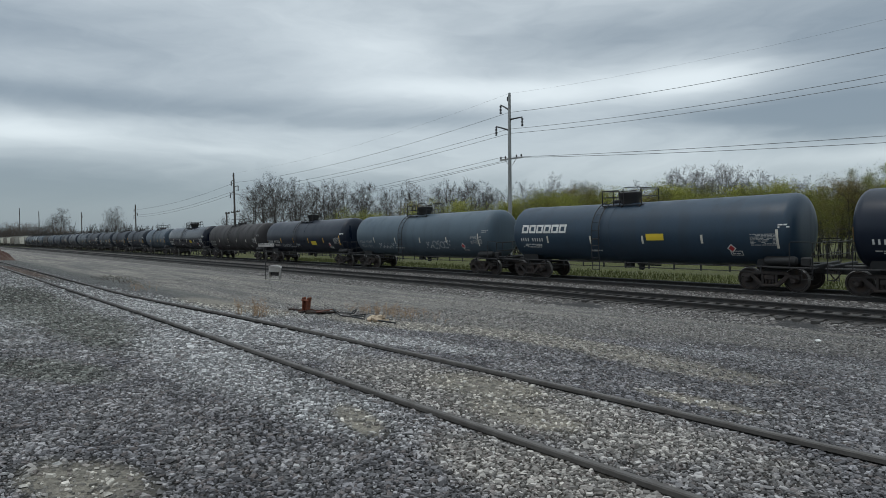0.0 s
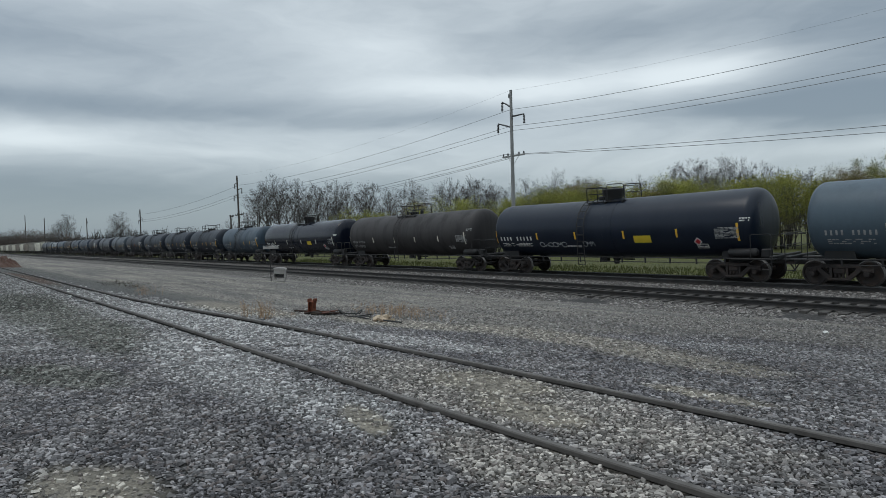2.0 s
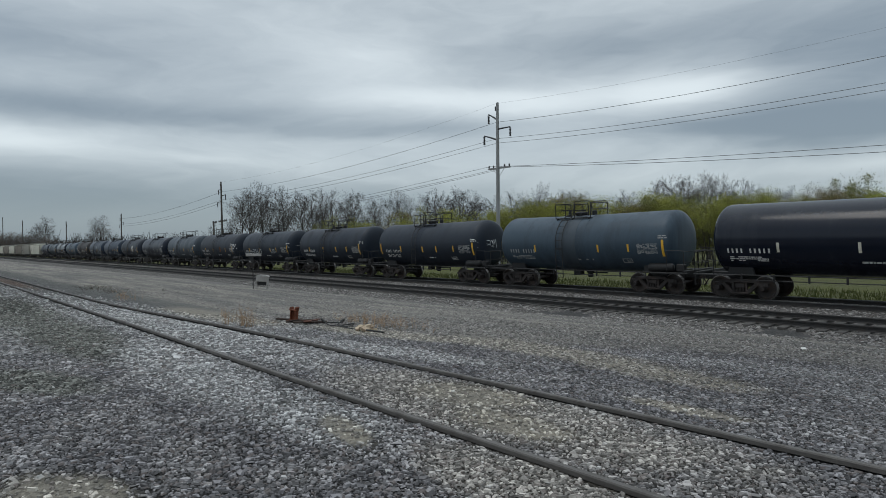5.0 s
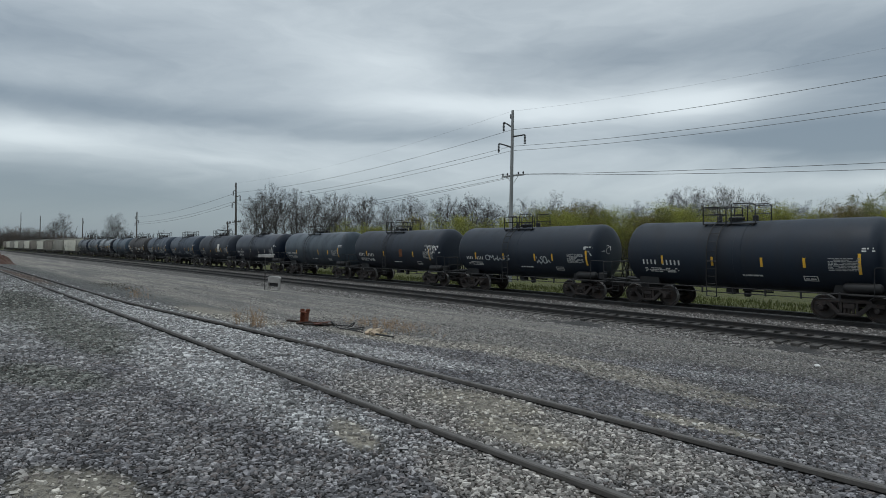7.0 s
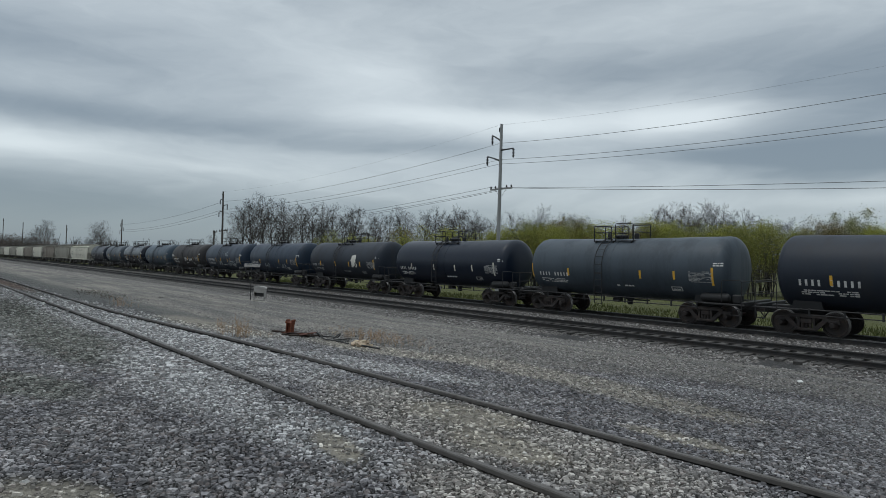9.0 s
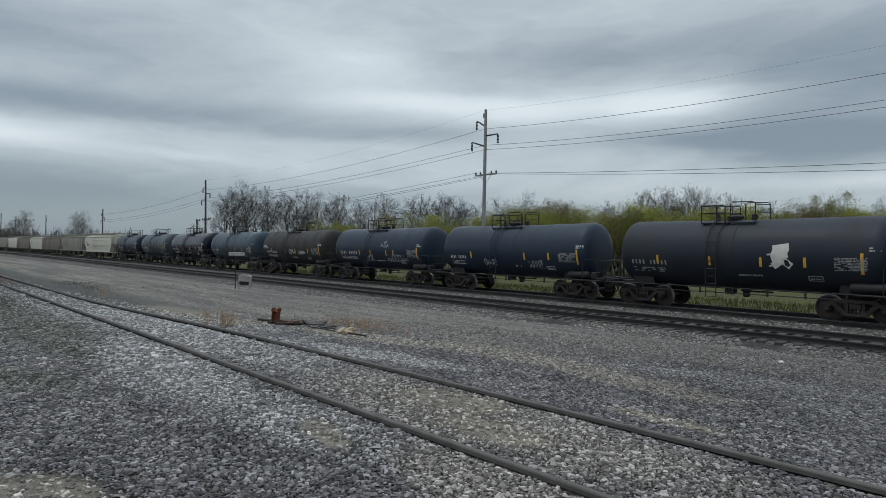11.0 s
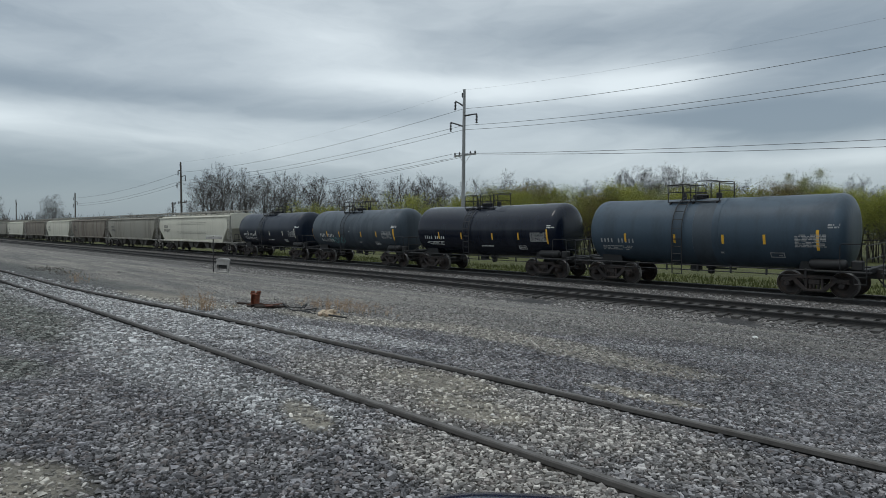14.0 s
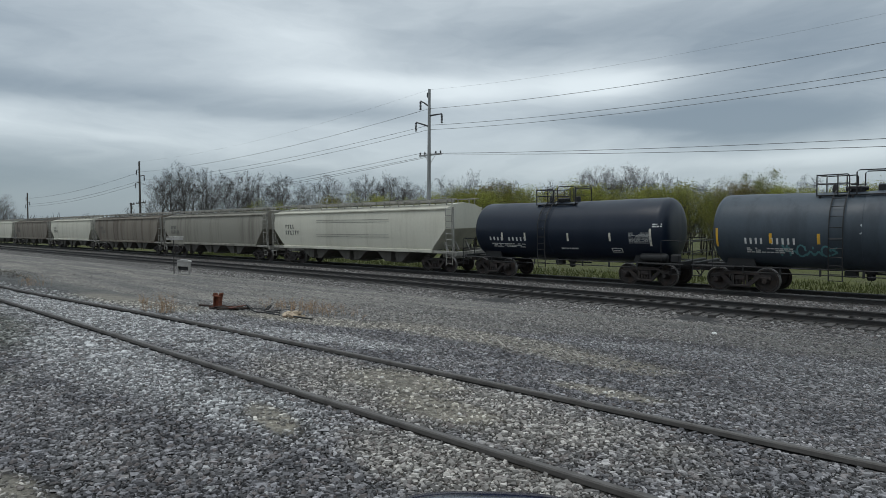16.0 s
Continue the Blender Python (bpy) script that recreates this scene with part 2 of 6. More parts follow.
# ---- the ground: one sheet, falling gently to the main line ----
def step(a, b, x):
    t = np.clip((x - a) / (b - a), 0, 1)
    return t * t * (3 - 2 * t)


def twist(x):
    """The far rail of the siding lies lower towards the west."""
    return -0.25 * step(-4.0, -24.0, x)


def ground_z(x, y):
    knots_y = [-40, 2.6, 3.35, 4.86, 8.0, 13.0, 17.0, 18.6, 19.15, 19.5, 28.3, 29.2, 31.0, 60.0]
    knots_z = [0.0, 0.0, -0.012, -0.02, -0.28, -0.70, -1.02, -1.17, -1.10, -1.035, -0.985, -1.2, -1.28, -1.25]
    z = np.interp(y, knots_y, knots_z)
    t = np.interp(y, [3.35, 4.86, 12.0], [0.0, 1.0, 0.0])
    z = z + t * twist(x)
    soft = np.sin(x * 0.9 + 1.3) * np.sin(y * 1.1) + 0.6 * np.sin(x * 0.31 + y * 0.47)
    for rail_y in (3.35, 4.86):
        z = z - 0.012 * np.exp(-((y - rail_y + 0.05) / 0.08) ** 2)
    for hx, wide in ((-14.9, 1.0), (-7.3, 0.6)):
        z = z - 0.13 * np.exp(-((x - hx) / wide) ** 2 - ((y - 19.1) / 0.35) ** 2)
    return z + 0.018 * soft * (y < 18.4) * np.clip(np.abs(y - 4.1) - 0.85, 0, 1)


def spot(g, x, y, shake_, cx, cy, rx, ry, slope=0.0, ragged=1.6):
    """An uneven patch of the yard: centre, half length, half width, slant along x."""
    dx = g.math("DIVIDE", g.math("SUBTRACT", x, cx), rx)
    dy = g.math("SUBTRACT", y, cy)
    if slope:
        dy = g.math("SUBTRACT", dy, g.math("MULTIPLY", g.math("SUBTRACT", x, cx), slope))
    dy = g.math("DIVIDE", dy, ry)
    r = g.math("ADD", g.math("MULTIPLY", dx, dx), g.math("MULTIPLY", dy, dy))
    return g.span(g.math("MULTIPLY_ADD", g.math("SUBTRACT", shake_, 0.5), ragged, r), 1.3, 0.25)


# patches of the yard by kind: x, y, half length, half width, slant
PATCHES = {
    "pale": ((-8.3, 2.75, 3.3, 0.75, -0.06), (-5.2, 2.75, 1.5, 0.5, 0.0), (-12.5, 4.1, 6.5, 1.0, 0.0), (-20.0, 3.9, 8.0, 1.1, 0.0), (-8.0, 5.6, 2.4, 0.5, 0.12)),
    "moss": ((-12.6, 2.15, 3.8, 0.75, 0.04), (-19.0, 1.9, 7.0, 1.0, 0.0), (-8.6, 1.1, 1.4, 0.5, 0.3)),
    "tan": ((-4.5, 0.75, 0.6, 0.32, 0.3), (-4.45, 2.75, 0.55, 0.17, -0.2), (-4.7, 4.35, 0.8, 0.42, 0.1), (-3.7, 3.9, 0.7, 0.30, 0.0), (-10.3, 7.4, 2.6, 0.7, 0.16), (-7.0, 8.2, 2.8, 1.0, -0.05),
            (-4.6, 7.7, 1.6, 0.75, -0.1), (-16.5, 6.2, 4.0, 0.9, 0.0), (-3.0, 5.6, 0.7, 0.25, 0.0)),
    "brown": ((-4.2, 4.1, 2.8, 0.8, 0.0), (-2.6, 3.0, 1.2, 0.5, 0.0)),
    "load": ((-4.4, 9.9, 1.8, 0.8, 0.35), (-2.6, 10.6, 2.0, 1.0, 0.3), (-1.6, 8.9, 1.6, 0.7, 0.3)),
    "rust": ((-41.0, 4.05, 11.0, 0.8, 0.0),),
}


def yard_patches(g, at, x, y):
    """The masks of all patches, each kind as one."""
    shake_ = g.noise(at, 2.1, 5.0, 0.68)
    masks = {}
    for kind, rows in PATCHES.items():
        total = None
        for row in rows:
            one = spot(g, x, y, shake_, *row)
            total = one if total is None else g.math("MAXIMUM", total, one)
        masks[kind] = total
    # fines of the road: close to the siding in the west, farther off in the east
    edge = g.math("MULTIPLY_ADD", g.span(x, -10.5, -4.0), 5.6, 6.6)
    masks["road"] = g.span(g.math("SUBTRACT", g.math("MULTIPLY_ADD", g.math("SUBTRACT", shake_, 0.5), 2.4, y), edge), -0.6, 1.2)
    return masks, shake_


def tone(g, col, v):
    return g.mix(1.0, col, g.add("ShaderNodeCombineXYZ", X=v, Y=v, Z=v).outputs[0], "MULTIPLY")


def ground_material():
    m = bpy.data.materials.new("yard_ground")
    m.use_nodes = True
    g = Nodes(m.node_tree)
    at = g.add("ShaderNodeTexCoord").outputs["Object"]
    ax = g.add("ShaderNodeSeparateXYZ", Vector=at)
    x, y = ax.outputs[0], ax.outputs[1]
    zones, shake_ = yard_patches(g, at, x, y)
    wob = g.noise(at, 0.22, 5.0, 0.6)
    wob2 = g.noise(at, 0.9, 5.0, 0.65)
    along = g.noise(g.scaled(at, (0.10, 0.9, 1)), 1.0, 6.0, 0.65)
    tight = g.math("MULTIPLY_ADD", g.math("SUBTRACT", wob2, 0.5), 1.0, y)
    # dirt and chips under loose stone; shade between the stones is painted in
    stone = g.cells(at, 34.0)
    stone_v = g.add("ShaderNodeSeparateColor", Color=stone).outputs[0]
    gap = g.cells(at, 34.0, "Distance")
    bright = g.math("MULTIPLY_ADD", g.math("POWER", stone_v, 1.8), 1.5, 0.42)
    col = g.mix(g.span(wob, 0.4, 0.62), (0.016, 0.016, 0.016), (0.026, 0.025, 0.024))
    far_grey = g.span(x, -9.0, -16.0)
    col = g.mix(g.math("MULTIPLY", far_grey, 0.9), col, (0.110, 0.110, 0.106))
    for kind, c, amount in (("moss", (0.024, 0.0265, 0.019), 0.8), ("pale", (0.085, 0.083, 0.080), 0.75), ("brown", (0.070, 0.062, 0.052), 0.8)):
        col = g.mix(g.math("MULTIPLY", zones[kind], amount), col, c)
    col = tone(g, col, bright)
    # trodden road of fines and small stones
    pebble = g.add("ShaderNodeSeparateColor", Color=g.cells(at, 46.0)).outputs[0]
    road = g.mix(g.span(along, 0.34, 0.66), (0.142, 0.137, 0.132), (0.290, 0.270, 0.235))
    ruts = g.noise(g.scaled(at, (0.05, 1.6, 1)), 1.3, 5.0, 0.6)
    road = g.mix(g.math("MULTIPLY", g.span(ruts, 0.52, 0.66), 0.45), road, (0.135, 0.130, 0.126))
    road = tone(g, road, g.math("MULTIPLY_ADD", g.math("POWER", pebble, 2.0), 1.0, 0.62))
    road = g.mix(g.math("MULTIPLY", g.span(g.noise(g.scaled(at, (0.5, 1.3, 1)), 0.7, 6.0, 0.7), 0.48, 0.66), 0.6), road, (0.108, 0.104, 0.101))
    # darker to the east: the lens's edge falloff put into the road colour
    east_vignette = g.math("MULTIPLY", g.span(g.math("MULTIPLY_ADD", g.math("SUBTRACT", wob, 0.5), 6.0, x), -12.0, -4.0), 0.6)
    road = g.mix(east_vignette, road, g.mix(1.0, road, (0.62, 0.625, 0.64), "MULTIPLY"))
    col = g.mix(zones["road"], col, road)
    tan = tone(g, g.mix(g.span(wob2, 0.38, 0.64), (0.300, 0.272, 0.222), (0.215, 0.198, 0.168)), g.math("MULTIPLY_ADD", pebble, 0.55, 0.70))
    col = g.mix(g.math("MULTIPLY", zones["tan"], 0.8), col, tan)
    col = g.mix(g.math("MULTIPLY", zones["load"], 0.45), col, (0.20, 0.198, 0.195))
    col = g.mix(g.math("MULTIPLY", zones["rust"], 0.85), col, g.mix(g.span(wob2, 0.4, 0.62), (0.060, 0.036, 0.028), (0.120, 0.082, 0.062)))
    # track ballast
    rock = g.add("ShaderNodeSeparateColor", Color=g.cells(at, 17.0)).outputs[1]
    ballast = g.mix(g.math("POWER", rock, 1.5), (0.040, 0.038, 0.037), (0.215, 0.200, 0.188))
    col = g.mix(g.span(tight, 17.6, 18.5), col, ballast)
    blot = g.noise(at, 1.9, 5.0, 0.65)
    # two hollows in the shoulder, darker than the ballast round them
    for hx, hw in ((-14.9, 1.3), (-7.3, 0.8)):
        dx = g.math("DIVIDE", g.math("SUBTRACT", x, hx), hw)
        dy = g.math("DIVIDE", g.math("SUBTRACT", g.math("MULTIPLY_ADD", g.math("SUBTRACT", blot, 0.5), 1.6, y), 18.95), 0.5)
        hole = g.math("ADD", g.math("MULTIPLY", dx, dx), g.math("MULTIPLY", dy, dy))
        col = g.mix(g.math("MULTIPLY", g.span(g.math("MULTIPLY_ADD", g.math("SUBTRACT", blot, 0.5), 2.5, hole), 1.4, 0.4), 0.9), col, (0.054, 0.053, 0.053))
    # rough grass behind the line
    blades = g.noise(at, 3.5, 6.0, 0.7)
    grass = g.mix(g.span(blades, 0.35, 0.65), (0.045, 0.058, 0.020), (0.115, 0.11, 0.05))
    grass = g.mix(g.span(wob, 0.45, 0.6), grass, (0.085, 0.092, 0.028))
    col = g.mix(g.span(tight, 28.3, 29.1), col, grass)
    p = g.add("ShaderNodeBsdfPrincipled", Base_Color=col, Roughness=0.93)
    p.inputs["Specular IOR Level"].default_value = 0.25
    height = g.math("ADD", g.math("MULTIPLY", gap, -0.8), g.math("MULTIPLY", stone_v, 0.5))
    height = g.math("ADD", height, g.math("MULTIPLY", g.noise(at, 60.0, 2.0, 0.6), 0.25))
    g.fill(p, {"Normal": g.bump(height, 0.75, 0.035)})
    g.add("ShaderNodeOutputMaterial", Surface=p.outputs[0])
    return m


def build_ground():
    xs = np.unique(np.concatenate([-np.geomspace(30, 4500, 26), np.arange(-30, 10.1, 0.6), np.geomspace(10.5, 4500, 22)]))
    ys = np.unique(np.concatenate([-np.geomspace(2, 4500, 20), np.arange(-2, 18.0, 0.4), np.linspace(3.05, 3.55, 11), np.linspace(4.56, 5.06, 11), np.arange(18.0, 31.5, 0.35), np.geomspace(32, 4500, 26)]))
    gx, gy = np.meshgrid(xs, ys)
    z = ground_z(gx, gy)
    verts = np.stack([gx, gy, z], -1).reshape(-1, 3)
    nx, ny = len(xs), len(ys)
    i = np.arange(ny - 1)[:, None] * nx + np.arange(nx - 1)[None, :]
    faces = np.stack([i, i + 1, i + nx + 1, i + nx], -1).reshape(-1, 4)
    me = bpy.data.meshes.new("ground")
    me.from_pydata(verts.tolist(), [], faces.tolist())
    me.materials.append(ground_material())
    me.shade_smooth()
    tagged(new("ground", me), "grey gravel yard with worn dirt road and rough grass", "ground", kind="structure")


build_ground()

# ---- tracks ----
RAIL_SHAPE = [(-0.068, 0.0), (0.068, 0.0), (0.068, 0.012), (0.012, 0.032), (0.012, 0.118), (0.036, 0.128), (0.036, 0.158), (0.028, 0.168),
              (-0.028, 0.168), (-0.036, 0.158), (-0.036, 0.128), (-0.012, 0.118), (-0.012, 0.032), (-0.068, 0.012)]


def rail_mesh(name, path, side, head, slim=1.0):
    """A rail swept along (x, y, z of the rail's top)."""
    g = Geo()
    n = len(RAIL_SHAPE)
    verts = []
    for x, y, z in path:
        for a, b in RAIL_SHAPE:
            verts.append((x, y + a * slim, z - 0.168 + b))
    faces, slots = [], []
    for i in range(len(path) - 1):
        for k in range(n):
            k2 = (k + 1) % n
            faces.append((i * n + k, i * n + k2, (i + 1) * n + k2, (i + 1) * n + k))
            slots.append(1 if k in (7, 8) or (k == 6 or k == 9) else 0)
    g.v, g.f, g.m = verts, [tuple(reversed(f)) for f in faces], slots
    return g.mesh(name, side, head, smooth=False)


def main_track(name, y, z, bank, label, with_head):
    lean = math.tan(radians(bank))
    top = thing(name, label, "railway track", pose(0, 0, 0), "main line tracks", "structure")
    for s in (-1, 1):
        dy = s * 0.755
        path = [(x, line_y(y + dy, x), z + dy * lean) for x in (-900, -400, -150, -60, 0, 60, 400)]
        part("rail", rail_mesh("rail", path, rail_side, with_head), top)
    tie = Geo().box((0, 0, 0), (0.23, 2.5, 0.18), 0.012).mesh("tie", tie_wood, smooth=False)
    rest = Geo()
    rnd = random.Random(int(y * 10))
    k = 0
    x = 14.0
    while x > -260:
        m = pose(x, line_y(y, x) + rnd.uniform(-0.05, 0.05), z - 0.168 - 0.083, bank, 0, SKEW + rnd.uniform(-1.2, 1.2))
        if x > -52 and k < 290:
            part("tie", tie, top, m=m)
        else:
            rest.box(m.translation, (0.23, 2.5, 0.18), 0.0, m.to_3x3())
        k += 1
        x -= 0.51 + rnd.uniform(-0.02, 0.02)
    tagged(part("far_ties", rest.mesh("far_ties", tie_wood, smooth=False), top), kind="stuff")
    return top


main_track("railway_track", TRACK_Y, RAIL_Z, BANK, "banked main line track with dark timber ties in ballast", rail_head)
main_track("railway_track", NEAR_Y, NEAR_Z, BANK, "empty main line track with rusty rails on dark ties", rail_side)


def siding():
    top = thing("siding_track", "old siding with dusty rails sunk in loose gravel", "railway track", pose(0, 0, 0), kind="structure")
    xs = [8.0, 4.0] + [x * 1.0 for x in range(2, -150, -2)]
    near = [(x, 3.35, 0.026 + 0.030 * float(step(-5.0, -13.0, np.array(x)))) for x in xs]
    far = [(x, 4.86, 0.023 + 0.036 * float(step(-6.0, -13.0, np.array(x))) + float(twist(x))) for x in xs]
    for path in (near, far):
        part("rail", rail_mesh("rail", path, shaded_rail_side, old_rail, 0.76), top)


siding()

# ---- the train ----
WHEEL_R = 0.457
CACHE = {}


def cached(name, make):
    if name not in CACHE:
        CACHE[name] = make()
    return CACHE[name]


def wheelset_mesh():
    g = Geo()
    g.lathe([(-0.99, 0.06), (-0.98, 0.075), (-0.80, 0.08), (0.80, 0.08), (0.98, 0.075), (0.99, 0.06)], 10, "y", slot=0)
    for s in (-1, 1):
        prof = [(0.70, 0.11), (0.685, 0.13), (0.705, 0.20), (0.715, 0.33), (0.675, 0.375), (0.675, 0.485), (0.70, 0.49), (0.712, WHEEL_R + 0.004),
                (0.805, WHEEL_R - 0.006), (0.812, 0.445), (0.812, 0.385), (0.775, 0.37), (0.755, 0.25), (0.775, 0.15), (0.835, 0.13), (0.835, 0.09)]
        prof = [(s * a, r) for a, r in prof]
        if s < 0:
            prof = prof[::-1]
        g.lathe(prof, 32, "y", slot=0)
    for i, f in enumerate(g.f):
        c = [sum(g.v[k][j] for k in f) / len(f) for j in range(3)]
        if math.hypot(c[0], c[2]) > 0.44 and len(f) == 4 and abs(c[1]) > 0.70:
            g.m[i] = 1
    return g.mesh("wheelset", wheel_steel, tread_steel, sharp=28)


def side_frame_mesh():
    """A cast truck side frame, in the plane of the wheels' outer faces."""
    g = Geo()
    y0, y1 = -0.07, 0.07
    top = [(-1.12, 0.52), (-1.10, 0.66), (-0.74, 0.70), (-0.62, 0.80), (0.62, 0.80), (0.74, 0.70), (1.10, 0.66), (1.12, 0.52),
           (1.06, 0.52), (1.04, 0.58), (0.74, 0.58), (0.56, 0.68), (-0.56, 0.68), (-0.74, 0.58), (-1.04, 0.58), (-1.06, 0.52)]
    g.slab(top[::-1], y0, y1)
    for s in (-1, 1):
        strut = [(s * 0.74, 0.60), (s * 0.60, 0.66), (s * 0.26, 0.34), (s * 0.26, 0.20), (s * 0.34, 0.20)]
        g.slab(strut if s > 0 else strut[::-1], y0 + 0.01, y1 - 0.01)
        post = [(s * 0.22, 0.30), (s * 0.30, 0.30), (s * 0.30, 0.69), (s * 0.22, 0.69)]
        g.slab(post if s < 0 else post[::-1], y0 + 0.02, y1 - 0.02)
        g.box((s * 0.89, 0, 0.575), (0.30, 0.16, 0.09), 0.02)
    g.box((0, 0, 0.245), (0.72, 0.17, 0.10), 0.025)
    return g.mesh("side_frame", truck_steel, smooth=True, sharp=25)


def spring_mesh():
    prof = []
    for k in range(9):
        z = 0.295 + 0.028 * k
        prof += [(z, 0.047), (z + 0.014, 0.058)]
    return Geo().lathe(prof, 8, "z").mesh("spring", truck_steel)


def bearing_mesh():
    g = Geo()
    g.lathe([(-0.13, 0.05), (-0.125, 0.09), (-0.10, 0.10), (0.0, 0.135), (0.12, 0.135)], 14, "y")
    for k in range(3):
        a = 2 * math.pi * k / 3 + 0.5
        g.lathe([(-0.145, 0.014), (-0.12, 0.014)], 6, "y", (0.058 * math.cos(a), 0, 0.058 * math.sin(a)))
    return g.mesh("bearing_cap", truck_steel)


def bolster_mesh():
    g = Geo()
    g.box((0, 0, 0.56), (0.40, 2.1, 0.20), 0.03)
    g.lathe([(0.64, 0.24), (0.76, 0.22)], 16, "z")
    for s in (-1, 1):
        g.box((s * 0.36, 0, 0.40), (0.10, 1.9, 0.12), 0.02)
    return g.mesh("bolster", truck_steel)


WHEELS = []


def truck(car, x):
    t = part("truck", cached("bolster", bolster_mesh), car, "greasy cast steel truck", pose(x, 0, 0))
    for s in (-1, 1):
        part("side_frame", cached("side_frame", side_frame_mesh), t, m=pose(0, s * 0.99, 0))
        for d in (-0.13, 0.0, 0.13):
            part("spring", cached("spring", spring_mesh), t, m=pose(d, s * 0.99, 0))
    for d in (-0.89, 0.89):
        WHEELS.append((part("wheelset", cached("wheelset", wheelset_mesh), t, m=pose(d, 0, WHEEL_R)), d))
        for s in (-1, 1):
            part("bearing_cap", cached("bearing_cap", bearing_mesh), t, m=pose(d, s * 1.0, WHEEL_R, 0, 0, 0 if s < 0 else 180))
    return t


def coupler_mesh():
    g = Geo()
    g.box((-0.42, 0, 0.86), (0.85, 0.16, 0.20), 0.03)
    g.slab([(-0.10, 0.72), (0.06, 0.70), (0.12, 0.78), (0.12, 0.98), (0.04, 1.03), (-0.10, 1.0)][::-1], -0.19, 0.10)
    g.slab([(0.0, 0.70), (0.14, 0.72), (0.16, 0.98), (0.0, 1.02)][::-1], 0.06, 0.22)
    g.tube([(-0.25, 0.30, 0.80), (-0.10, 0.34, 0.55), (0.06, 0.20, 0.42), (0.10, 0.05, 0.45)], 0.028, 6)
    return g.mesh("coupler", truck_steel)


def shell_half(length, radius):
    """Length of the straight part and depth of the domed head."""
    head = radius * 0.31
    return length / 2 - head, head


def tank_warp(half, drop, zc):
    return lambda x, y, z: (x, y, z + zc - drop * (1 - min(1.0, abs(x) / half)))


def shell_mesh(length, radius, zc, drop, bands, material):
    straight, head = shell_half(length, radius)
    prof = []
    for k in range(7):
        a = math.pi / 2 * k / 7
        prof.append((-straight - head * math.cos(a), radius * max(0.05, math.sin(a)) ** 0.48 if k else 0.08))
    marks = sorted(bands)
    row = []
    for b, wide in marks:
        row += [(b - wide / 2 - 0.012, radius), (b - wide / 2, radius + 0.014), (b + wide / 2, radius + 0.014), (b + wide / 2 + 0.012, radius)]
    steps = [(x, radius) for x in np.linspace(-straight, straight, 9)]
    row = sorted(row + [s for s in steps if all(abs(s[0] - b) > wide / 2 + 0.05 for b, wide in marks)])
    prof += [(float(a), float(r)) for a, r in row]
    for k in range(6, -1, -1):
        a = math.pi / 2 * k / 7
        prof.append((straight + head * math.cos(a), radius * max(0.05, math.sin(a)) ** 0.48 if k else 0.08))
    g = Geo()
    g.lathe(prof, 48, "x", warp=tank_warp(length / 2, drop, zc))
    return g.mesh("tank", material, sharp=40)


